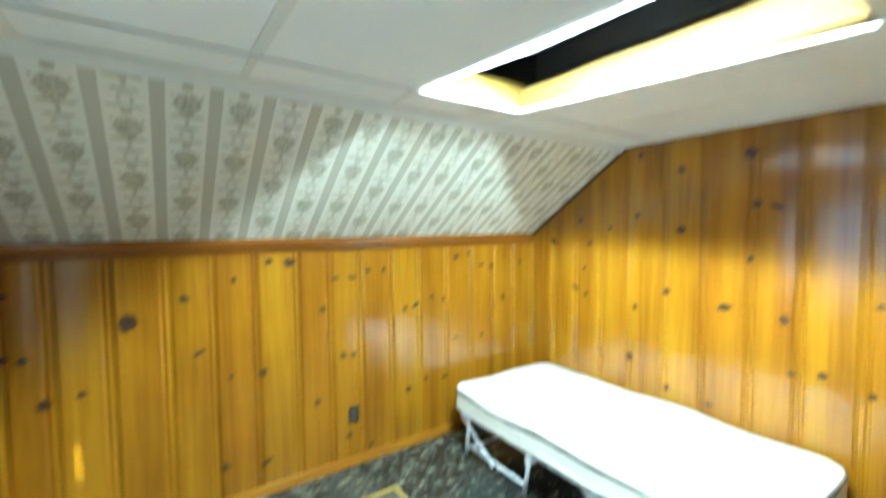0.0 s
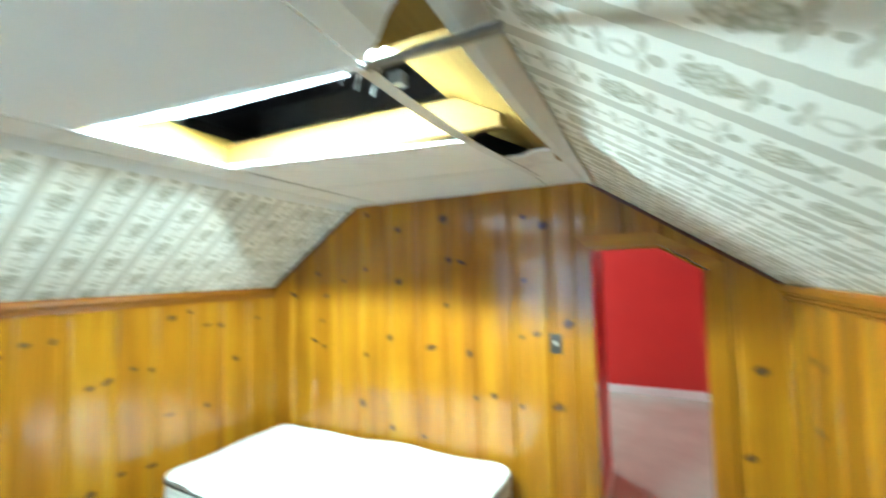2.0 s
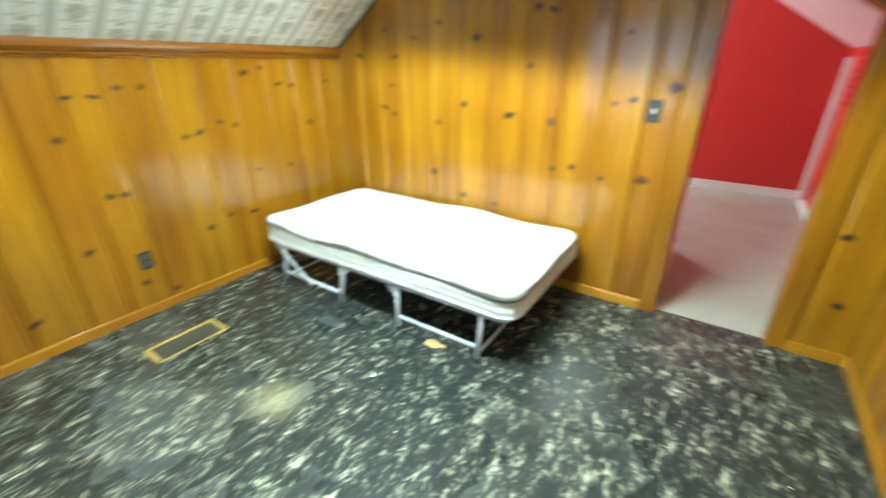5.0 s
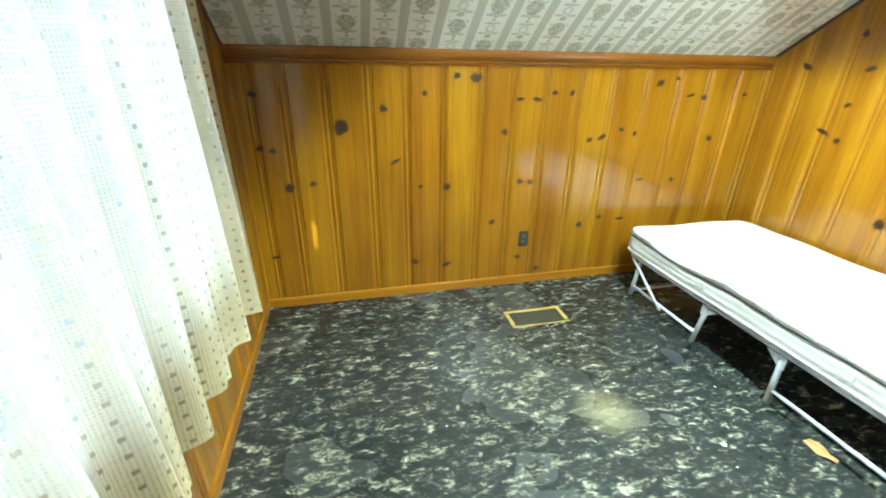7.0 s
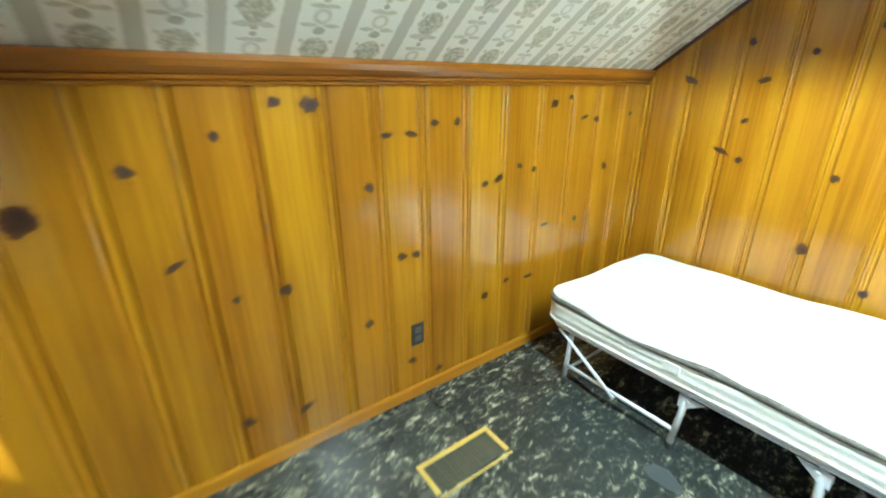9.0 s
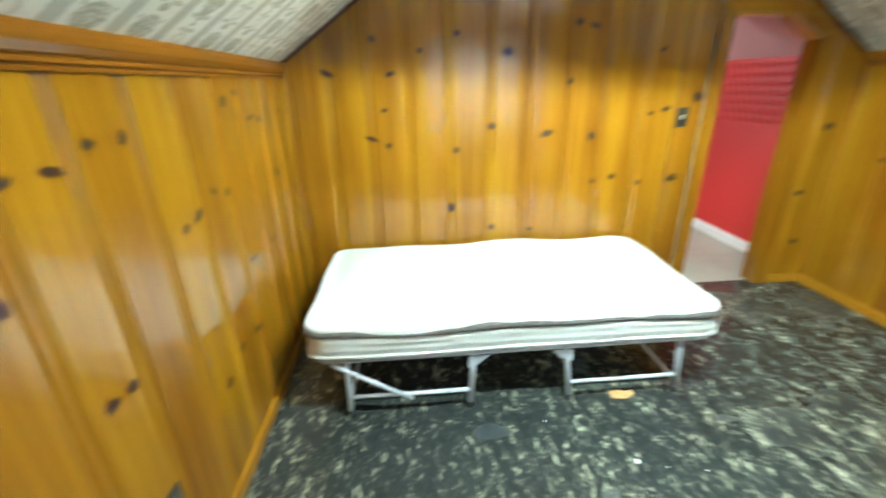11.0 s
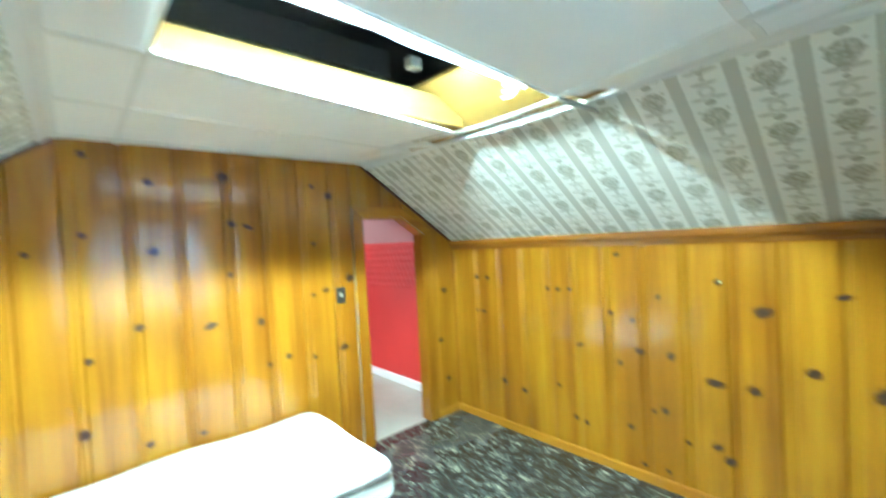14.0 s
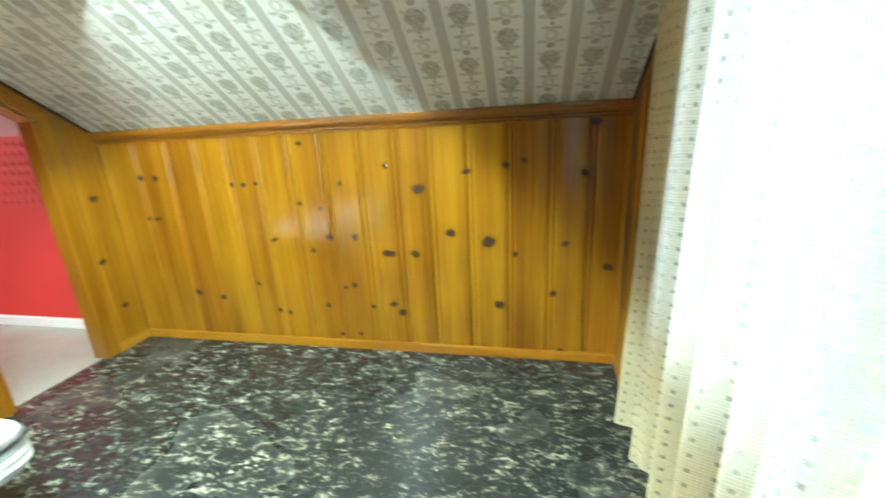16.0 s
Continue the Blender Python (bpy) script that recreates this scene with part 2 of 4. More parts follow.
def painted(name, c1, c2, rough=0.6, scale=2.0, fine=90.0, relief=0.15):
    m, t, b = mat(name, rough)
    n1 = noise_tex(t, coords(t, (scale,) * 3, 7), 1.0, 4)
    n2 = noise_tex(t, coords(t, (fine,) * 3), 1.0, 3)
    t.links.new(ramp(t, M(t, "ADD", M(t, "MULTIPLY", n1, 0.75), M(t, "MULTIPLY", n2, 0.25)), [(0.3, c1), (0.7, c2)]), b.inputs["Base Color"])
    bump(t, b, n2, relief, 0.001)
    return m


TILE = painted("white_ceiling_board", (0.80, 0.81, 0.81), (0.86, 0.87, 0.87), 0.7, 1.6, 160)
TEE = painted("white_metal_strip", (0.66, 0.67, 0.66), (0.74, 0.75, 0.74), 0.4, 5)
TEE_DARK = painted("dark_grey_metal", (0.16, 0.16, 0.16), (0.26, 0.26, 0.25), 0.4, 9)
PLASTER = painted("old_plaster", (0.5, 0.48, 0.44), (0.6, 0.58, 0.54), 0.8)
# near-black: the unlit void's darkness is put into this colour
ROOF_DARK = painted("void_dark_boards", (0.035, 0.03, 0.028), (0.06, 0.05, 0.045), 0.9)
RED = painted("red_paint", (0.50, 0.020, 0.017), (0.56, 0.028, 0.022), 0.45, 2, 60, 0.3)
PINKISH = painted("pale_pink_paint", (0.62, 0.40, 0.40), (0.68, 0.46, 0.46), 0.6)
WHITE = painted("white_gloss_paint", (0.72, 0.70, 0.66), (0.80, 0.78, 0.75), 0.35)
VINYL = painted("cream_vinyl", (0.36, 0.37, 0.30), (0.44, 0.45, 0.37), 0.16, 3, 40, 0.06)
STEEL = painted("pale_grey_painted_steel", (0.48, 0.50, 0.54), (0.62, 0.64, 0.68), 0.32, 14)
RUBBER = painted("black_rubber", (0.015, 0.015, 0.015), (0.03, 0.03, 0.03), 0.6)
BROWN_PLATE = painted("dark_brown_plastic", (0.020, 0.017, 0.014), (0.035, 0.03, 0.025), 0.3)
DEVICE = painted("grey_brown_plastic", (0.07, 0.065, 0.055), (0.10, 0.09, 0.08), 0.3)
TOGGLE = painted("ivory_plastic", (0.66, 0.63, 0.54), (0.72, 0.69, 0.60), 0.3)
BRASS = painted("worn_yellow_register_paint", (0.40, 0.27, 0.055), (0.52, 0.37, 0.09), 0.4, 12)
GRILLE = painted("dark_olive_metal", (0.05, 0.05, 0.03), (0.09, 0.085, 0.05), 0.45)
SCRAP = painted("tan_paper", (0.42, 0.24, 0.08), (0.58, 0.36, 0.15), 0.8, 20)
TAN_PATCH = painted("pale_tan_backing", (0.60, 0.54, 0.46), (0.66, 0.60, 0.52), 0.8, 20)
PATCH_GREY = painted("dark_grey_patch", (0.03, 0.034, 0.036), (0.05, 0.055, 0.057), 0.35, 8)
PIPING = painted("grey_piping_cloth", (0.09, 0.08, 0.07), (0.17, 0.155, 0.14), 0.9, 40)
WIRE = painted("white_wire", (0.6, 0.6, 0.58), (0.7, 0.7, 0.68), 0.5)


def ticking():
    m, t, b = mat("cream_ticking", 0.9)
    tc = t.nodes.new("ShaderNodeTexCoord")
    sep = t.nodes.new("ShaderNodeSeparateXYZ")
    t.links.new(tc.outputs["Object"], sep.inputs[0])
    s = M(t, "ABSOLUTE", M(t, "SUBTRACT", M(t, "FRACT", M(t, "MULTIPLY", sep.outputs[0], 42.0)), 0.5))
    n = noise_tex(t, coords(t, (3, 3, 3)), 1.0, 5)
    base = ramp(t, n, [(0.3, (0.66, 0.65, 0.60)), (0.7, (0.74, 0.74, 0.70))])
    c = mix(t, M(t, "MULTIPLY", M(t, "SUBTRACT", s, 0.36), 3.0, None, True), base, (0.66, 0.65, 0.60))
    t.links.new(c, b.inputs["Base Color"])
    bump(t, b, M(t, "ADD", noise_tex(t, coords(t, (300, 300, 300)), 1.0, 2), M(t, "MULTIPLY", n, 3.0)), 0.3, 0.003)
    return m


TICKING = ticking()


def glow(name, colour, strength):
    m = bpy.data.materials.new(name)
    m.use_nodes = True
    t = m.node_tree
    t.nodes.clear()
    e = N(t, "ShaderNodeEmission", Strength=strength, Color=(*colour, 1))
    o = t.nodes.new("ShaderNodeOutputMaterial")
    t.links.new(e.outputs[0], o.inputs[0])
    return m


TUBE_GLOW = glow("fluorescent_glow", (0.96, 1.0, 0.92), TUBE_S)
TUBE_FAINT = glow("dim_tube_glow", (0.95, 0.98, 1.0), 5.0)
SKY_GLOW = glow("outside_glow", (0.88, 0.94, 1.0), SKY_S)


def lace():
    """Cream open-weave lace: rows of small squares with threads between them."""
    m = bpy.data.materials.new("cream_lace")
    m.use_nodes = True
    t = m.node_tree
    t.nodes.clear()
    tc = t.nodes.new("ShaderNodeTexCoord")
    sep = t.nodes.new("ShaderNodeSeparateXYZ")
    t.links.new(tc.outputs["UV"], sep.inputs[0])

    def cell(size_u, size_v, shift=0.0):
        a = M(t, "ABSOLUTE", M(t, "SUBTRACT", M(t, "FRACT", M(t, "DIVIDE", sep.outputs[0], size_u)), 0.5))
        b2 = M(t, "ABSOLUTE", M(t, "SUBTRACT", M(t, "FRACT", M(t, "ADD", M(t, "DIVIDE", sep.outputs[1], size_v), shift)), 0.5))
        return a, b2

    a, b2 = cell(0.044, 0.044)
    hole = M(t, "MULTIPLY", M(t, "LESS_THAN", a, 0.12), M(t, "LESS_THAN", b2, 0.13))
    a3, b3 = cell(0.032, 0.068)
    line = M(t, "LESS_THAN", b3, 0.03)
    a4, b4 = cell(0.008, 0.0085)
    mesh_hole = M(t, "MULTIPLY", M(t, "LESS_THAN", a4, 0.22), M(t, "LESS_THAN", b4, 0.24))
    nz = noise_tex(t, coords(t, (60, 60, 60)), 1.0, 3)
    open_ = M(t, "MAXIMUM", hole, M(t, "MULTIPLY", line, 0.2))
    open_ = M(t, "MAXIMUM", M(t, "MULTIPLY", open_, 0.6), M(t, "MULTIPLY", mesh_hole, M(t, "MULTIPLY", nz, 0.7)), None, True)
    d = N(t, "ShaderNodeBsdfDiffuse", Color=(0.70, 0.62, 0.38, 1))
    tr = N(t, "ShaderNodeBsdfTranslucent", Color=(0.46, 0.44, 0.38, 1))
    thread = N(t, "ShaderNodeBump", Strength=0.6, Distance=0.003)
    t.links.new(M(t, "SUBTRACT", M(t, "ADD", a, b2), open_), thread.inputs["Height"])
    t.links.new(thread.outputs[0], d.inputs["Normal"])
    ms = N(t, "ShaderNodeMixShader", Fac=0.30)
    t.links.new(d.outputs[0], ms.inputs[1])
    t.links.new(tr.outputs[0], ms.inputs[2])
    tp = N(t, "ShaderNodeBsdfTransparent")
    ms2 = t.nodes.new("ShaderNodeMixShader")
    t.links.new(open_, ms2.inputs[0])
    t.links.new(ms.outputs[0], ms2.inputs[1])
    t.links.new(tp.outputs[0], ms2.inputs[2])
    o = t.nodes.new("ShaderNodeOutputMaterial")
    t.links.new(ms2.outputs[0], o.inputs[0])
    return m


LACE = lace()


def glass():
    m, t, b = mat("window_glass", 0.02, 0, (1, 1, 1))
    b.inputs["Transmission Weight"].default_value = 1.0
    b.inputs["IOR"].default_value = 1.45
    return m


GLASS = glass()

# ---- mesh helpers ----


def part(name, bm, material, parent=None, label="", smooth=False):
    me = bpy.data.meshes.new(name)
    bm.to_mesh(me)
    bm.free()
    me.materials.append(material)
    if smooth:
        for p in me.polygons:
            p.use_smooth = True
    ob = new(name, me)
    if parent:
        ob.parent = parent
    if label:
        ob["label"] = label
    return ob


def empty(name, at, label, category, group="", kind=""):
    ob = new(name)
    ob.matrix_world = Matrix.Translation(at)
    return tagged(ob, label, category, group, kind)


def under(parent, ob):
    """Parent ob, whose mesh lies in world coordinates, without moving it."""
    ob.parent = parent
    ob.matrix_parent_inverse = parent.matrix_basis.inverted()
    return ob


def box_bm(x0, y0, z0, x1, y1, z1, bevel=0.0, seg=2):
    bm = bmesh.new()
    bmesh.ops.create_cube(bm, size=1)
    for v in bm.verts:
        v.co = Vector(((x0 + x1) / 2 + v.co.x * (x1 - x0), (y0 + y1) / 2 + v.co.y * (y1 - y0), (z0 + z1) / 2 + v.co.z * (z1 - z0)))
    if bevel:
        bmesh.ops.bevel(bm, geom=bm.edges[:], offset=bevel, segments=seg, profile=0.6, affect="EDGES")
    return bm


def prism_bm(poly, axis, a, b, bevel=0.0):
    """A polygon in the plane across an axis, drawn out from a to b."""
    bm = bmesh.new()

    def place(p, h):
        q = list(p)
        q.insert(axis, h)
        return bm.verts.new(q)

    lo = [place(p, a) for p in poly]
    hi = [place(p, b) for p in poly]
    bm.faces.new(lo)
    bm.faces.new(hi)
    for i in range(len(poly)):
        j = (i + 1) % len(poly)
        bm.faces.new((lo[i], lo[j], hi[j], hi[i]))
    bmesh.ops.recalc_face_normals(bm, faces=bm.faces[:])
    if bevel:
        bmesh.ops.bevel(bm, geom=bm.edges[:], offset=bevel, segments=2, profile=0.6, affect="EDGES")
    return bm


def tube_bm(points, r, sides=10, bm=None):
    """A round bar along a line of points."""
    bm = bm or bmesh.new()
    pts = [Vector(p) for p in points]
    rings = []
    for i, p in enumerate(pts):
        d = (pts[min(i + 1, len(pts) - 1)] - pts[max(i - 1, 0)]).normalized()
        side = d.cross(Vector((0, 0, 1)) if abs(d.z) < 0.9 else Vector((1, 0, 0))).normalized()
        up = side.cross(d)
        rings.append([bm.verts.new(p + (side * math.cos(k * 2 * math.pi / sides) + up * math.sin(k * 2 * math.pi / sides)) * r) for k in range(sides)])
    for a, b in zip(rings, rings[1:]):
        for k in range(sides):
            bm.faces.new((a[k], a[(k + 1) % sides], b[(k + 1) % sides], b[k]))
    bm.faces.new(rings[0])
    bm.faces.new(rings[-1])
    bmesh.ops.recalc_face_normals(bm, faces=bm.faces[:])
    return bm


def structure(name, bm, material, label, category):
    return tagged(part(name, bm, material), label, category, kind="structure")


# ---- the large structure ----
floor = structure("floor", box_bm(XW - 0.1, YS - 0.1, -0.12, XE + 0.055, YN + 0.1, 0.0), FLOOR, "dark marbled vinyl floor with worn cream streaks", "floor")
wall_north = structure("wall_north", box_bm(XW - 0.1, YN + 0.012, -0.1, XE + 0.1, YN + 0.11, 1.62), PLASTER, "low knee wall of varnished knotty pine boards", "wall")
wall_south = structure("wall_south", box_bm(XW - 0.1, YS - 0.11, -0.1, XE + 0.1, YS - 0.012, 1.62), PLASTER, "low knee wall of varnished knotty pine boards", "wall")

DN, DS, DT = 1.265, 0.663, 1.795        # doorway: jambs and head
DK, DZ = 0.88, 1.655                    # where the head starts to slope, and the low side
bm = prism_bm([(YS - 0.11, -0.1), (DS, -0.1), (DS, DZ), (DK, DT), (DN, DT), (DN, -0.1), (YN + 0.11, -0.1), (YN + 0.11, 2.27), (YS - 0.11, 2.27)], 0, XE + 0.012, XE + 0.11)
wall_east = structure("wall_east", bm, PLASTER, "gable wall of varnished knotty pine boards with a doorway", "wall")

WY0, WY1, WZ0, WZ1 = 1.45, 3.06, 0.80, 1.92       # window opening
bm = bmesh.new()
for r in ((YS - 0.11, -0.1, WY0, 2.95), (WY1, -0.1, YN + 0.11, 2.95), (WY0, -0.1, WY1, WZ0), (WY0, WZ1, WY1, 2.95)):
    tmp = box_bm(XW - 0.11, r[0], r[1], XW - 0.012, r[2], r[3])
    me = bpy.data.meshes.new("tmp")
    tmp.to_mesh(me)
    tmp.free()
    bm.from_mesh(me)
    bpy.data.meshes.remove(me)
wall_west = structure("wall_west", bm, PLASTER, "gable wall of varnished knotty pine boards with a window", "wall")


def slope(name, y_low, y_high, length_x, label):
    """A sloping ceiling slab; its own x runs along the room, its y up the slope."""
    dy, dz = y_high - y_low, ZC - ZR
    run = math.hypot(dy, dz)
    up = Vector((0, dy / run, dz / run))
    out = Vector((0, -dz, abs(dy))).normalized() if dy > 0 else Vector((0, dz, abs(dy))).normalized()
    bm2 = box_bm(0, -0.05, 0.0, length_x, run + 0.012, 0.03) if dy > 0 else box_bm(0, -0.05, -0.03, length_x, run + 0.012, 0.0)
    ob = structure(name, bm2, PAPER, label, "sloping ceiling")
    side = Vector((1, 0, 0))
    m = Matrix((side, up, side.cross(up))).transposed().to_4x4()
    m.translation = (XW - 0.03, y_low, ZR)
    ob.matrix_world = m
    return ob


slope("slope_south", YS, YBS, XE - XW + 0.06, "sloping ceiling papered in grey striped damask wallpaper")
slope("slope_north", YN, YBN, XE - XW + 0.06, "sloping ceiling papered in grey striped damask wallpaper")
# slabs added round the attic to keep sky light out
roof = structure("roof", box_bm(XW - 0.3, 0.0, 2.9, 7.6, 4.3, 2.98), ROOF_DARK, "near-black slab closing the attic void from above", "roof")
structure("roof_side_north", box_bm(XW - 0.11, 4.02, 1.5, 7.6, 4.1, 2.95), ROOF_DARK, "unseen near-black slab closing the attic void at the side", "roof")
structure("roof_side_south", box_bm(XW - 0.11, 0.06, 1.5, 7.6, 0.14, 2.95), ROOF_DARK, "unseen near-black slab closing the attic void at the side", "roof")


# flat ceiling of lay-in boards, sagging round the open bay
def sag(x, y):
    k = max(0.0, 1 - abs(x - 1.8) / 1.6)
    return ZC - 0.085 * k * k * (3 - 2 * k) * max(0.0, min(1.0, (2.74 - y) / 1.24)) * (1.0 if y > 1.4 else 0.75)


TX = [XW - 0.02, 0.295, 0.905, 1.515, 2.125, 2.735, 3.345, XE + 0.02]
TY = [YBS - 0.01, 1.49, 2.74, YBN + 0.02]
ceiling_bm = bmesh.new()


def board(x0, x1, y0, y1, skew=0.0):
    """One lay-in board; skew draws the south end of its east edge back."""
    nx, ny = 4, 6
    g = [[None] * (ny + 1) for _ in range(nx + 1)]
    for side in (0, 0.012):
        for i in range(nx + 1):
            for j in range(ny + 1):
                fx, fy = i / nx, j / ny
                x, y = x0 + (x1 - skew * (1 - fy) - x0) * fx, y0 + (y1 - y0) * fy
                g[i][j] = ceiling_bm.verts.new((x, y, sag(x, y) + side))
        rows = [r[:] for r in g]
        for i in range(nx):
            for j in range(ny):
                ceiling_bm.faces.new((rows[i][j], rows[i + 1][j], rows[i + 1][j + 1], rows[i][j + 1]))
        if side:
            edge = [(i, 0) for i in range(nx)] + [(nx, j) for j in range(ny)] + [(i, ny) for i in range(nx, 0, -1)] + [(0, j) for j in range(ny, 0, -1)]
            for k in range(len(edge)):
                a, b2 = edge[k], edge[(k + 1) % len(edge)]
                ceiling_bm.faces.new((low[a[0]][a[1]], low[b2[0]][b2[1]], rows[b2[0]][b2[1]], rows[a[0]][a[1]]))
        low = rows


for i in range(7):
    for j in range(3):
        x0, x1, y0, y1 = TX[i], TX[i + 1], TY[j], TY[j + 1]
        if i == 3 and j == 1 or j == 0 and i in (3, 4):
            continue
        skew = 0.18 if i == 2 and j == 0 else 0.0
        board(x0 + 0.004, x1 - 0.004, y0 + 0.004, y1 - 0.004, skew)
board(2.50, 2.73, TY[0] + 0.004, TY[1] - 0.01)
bmesh.ops.recalc_face_normals(ceiling_bm, faces=ceiling_bm.faces[:])
structure("ceiling", ceiling_bm, TILE, "white lay-in ceiling boards, one bay open and sagging", "ceiling")


def tee(name, p0, p1, width, material=TEE, bits=8, drop=0.004):
    """A flat metal strip under the joints, following the sag."""
    bm2 = bmesh.new()
    a, b2 = Vector(p0), Vector(p1)
    side = Vector((b2.y - a.y, a.x - b2.x)).normalized() * width / 2
    rows = []
    for k in range(bits + 1):
        p = a.lerp(b2, k / bits)
        z = sag(p.x, p.y) - drop
        rows.append([bm2.verts.new((p.x + s * side.x, p.y + s * side.y, z + h)) for s, h in ((-1, 0), (1, 0), (1, 0.003), (-1, 0.003))])
    for r, q in zip(rows, rows[1:]):
        for k in range(4):
            bm2.faces.new((r[k], r[(k + 1) % 4], q[(k + 1) % 4], q[k]))
    bm2.faces.new(rows[0])
    bm2.faces.new(rows[-1])
    bmesh.ops.recalc_face_normals(bm2, faces=bm2.faces[:])
    return tagged(part(name, bm2, material), "white metal ceiling strip", "ceiling strip", "ceiling grid strips", "structure")


for x in TX[1:-1]:
    tee("trim_strip", (x, 2.74), (x, YBN), 0.03)
    if x in (1.515,):
        continue
    tee("trim_strip", (x, 1.50 if x == 2.125 else 1.49), (x, 2.73), 0.012 if x == 2.735 else 0.04)
    if x not in (2.125,):
        tee("trim_strip", (x, YBS), (x, 1.48), 0.03)
tee("trim_strip", (XW, 2.74), (XE, 2.74), 0.02, drop=0.008)
tee("trim_strip", (1.515, 1.49), (3.05, 1.47), 0.036, drop=0.009)
tee("trim_strip", (XW, 1.49), (0.9, 1.49), 0.03, drop=0.009)
tee("trim_strip", (1.515, 1.50), (1.515, 2.73), 0.012, TEE)
# the loose stub that hangs past the slope
stub = prism_bm([(1.505, sag(1.5, 1.5) - 0.012), (1.525, sag(1.5, 1.5) - 0.012), (1.525, sag(1.5, 1.5) - 0.008), (1.517, sag(1.5, 1.5) - 0.008), (1.517, sag(1.5, 1.5) + 0.008), (1.513, sag(1.5, 1.5) + 0.008), (1.513, sag(1.5, 1.5) - 0.008), (1.505, sag(1.5, 1.5) - 0.008)], 1, 1.175, 1.485)
# prism order puts y between x and z
tagged(part("ceiling_tee", stub, TEE_DARK), "loose grey metal ceiling tee hanging in the open bay", "ceiling tee", kind="structure")
# white angle strips where the slopes meet the flat ceiling
for nm, y, s in (("trim_angle_north", YBN, -1), ("trim_angle_south", YBS, 1)):
    bm2 = bmesh.new()
    rows = []
    for k in range(17):
        x = XW + (XE - XW) * k / 16
        z = sag(x, y) if s > 0 else ZC
        zz = min(z, ZC) - 0.006
        prof = ((y - s * 0.045, ZC - 0.045 * (ZC - ZR) / 0.92 - 0.010), (y + s * 0.002, zz), (y + s * 0.03, zz), (y + s * 0.03, zz + 0.003), (y - s * 0.045, ZC - 0.045 * (ZC - ZR) / 0.92 + 0.02))
        rows.append([bm2.verts.new((x, p, q)) for p, q in prof])
    for r, q in zip(rows, rows[1:]):
        for k in range(5):
            bm2.faces.new((r[k], r[(k + 1) % 5], q[(k + 1) % 5], q[k]))
    bmesh.ops.recalc_face_normals(bm2, faces=bm2.faces[:])
    structure(nm, bm2, TEE, "white painted angle strip along the ceiling edge", "trim")

# ---- inside the open ceiling bay ----
joist = structure("joist", prism_bm([(1.38, 2.168), (1.9, 2.175), (2.72, 2.218), (3.0, 2.235), (3.0, 2.325), (1.55, 2.305), (1.38, 2.215)], 0, 2.145, 2.19, 0.006), RAW, "yellow bare lumber joist above the open ceiling bay", "joist")
structure("joist_north", box_bm(1.2, 2.80, 2.22, 2.19, 2.84, 2.36, 0.006), RAW_X, "bare lumber blocking above the ceiling", "joist")
bm = prism_bm([(1.262, 2.185), (1.285, 2.165), (1.62, 2.345), (1.60, 2.375)], 0, 1.53, 2.72)
structure("sheathing", bm, RAW_X, "yellow bare plywood sheathing behind the open ceiling", "sheathing")
# piece added over the gap: stops tube light reaching the south slope
structure("sheathing_scrap", prism_bm([(1.25, 2.170), (1.512, 2.146), (1.512, 2.154), (1.25, 2.178)], 1, 1.276, 1.494), RAW_X, "yellow bare plywood piece added over a ceiling gap to block tube light", "sheathing")
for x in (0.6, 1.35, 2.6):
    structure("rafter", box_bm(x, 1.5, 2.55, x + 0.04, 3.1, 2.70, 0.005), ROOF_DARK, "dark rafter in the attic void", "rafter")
jb = empty("junction_box", (2.08, 1.75, 2.40), "small grey metal junction box above the ceiling", "junction box", kind="structure")
under(jb, part("box_body", box_bm(2.05, 1.72, 2.36, 2.10, 1.78, 2.41, 0.004), TEE_DARK))
lamp = empty("fluorescent_light", (1.70, 2.06, 2.36), "bright white fluorescent tube light above the open ceiling bay", "ceiling light")
# trough added out of view, shaped to keep tube light off the void
under(lamp, part("housing", prism_bm([(1.690, 2.337), (1.697, 2.337), (1.735, 2.425), (1.805, 2.425), (1.843, 2.337), (1.850, 2.337), (1.812, 2.44), (1.728, 2.44)], 1, 1.60, 2.71, 0.0), TEE_DARK, None, "grey metal trough shielding the void from the tube"))
under(lamp, part("tube", tube_bm([(1.77, 1.64, 2.345), (1.77, 2.68, 2.355)], 0.019, 12), TUBE_GLOW, None, "glowing white tube", True))
# second, dim tube added so that the glow shows along the bay edge
under(lamp, part("tube", tube_bm([(1.585, 1.60, 2.175), (1.580, 2.15, 2.185), (1.575, 2.70, 2.235)], 0.018, 12), TUBE_FAINT, None, "dim white tube added for the glow at the bay edge", True))
for y in (1.628, 2.692):
    under(lamp, part("socket", box_bm(1.75, y - 0.012, 2.325, 1.79, y + 0.012, 2.394, 0.003), WHITE))
wires = empty("loose_wires", (1.62, 1.58, 2.16), "loose white wires hanging beside the tube light", "wires")
for k in range(3):
    pts = [(1.60 + 0.03 * k + 0.03 * s * s, 1.60 - 0.03 * k + 0.05 * s, 2.22 - 0.10 * s + 0.05 * s * s - 0.01 * k) for s in (0, 0.3, 0.6, 0.9, 1.2)]
    under(wires, part("wire", tube_bm(pts, 0.0025, 6), WIRE, None, "", True))

# ---- pine boards ----


def roof_line(y):
    return min(ZC + 0.02, ZR + (ZC - ZR) / (YBS - YS) * (y - YS) + 0.012, ZR + (ZC - ZR) / (YN - YBN) * (YN - y) + 0.012)


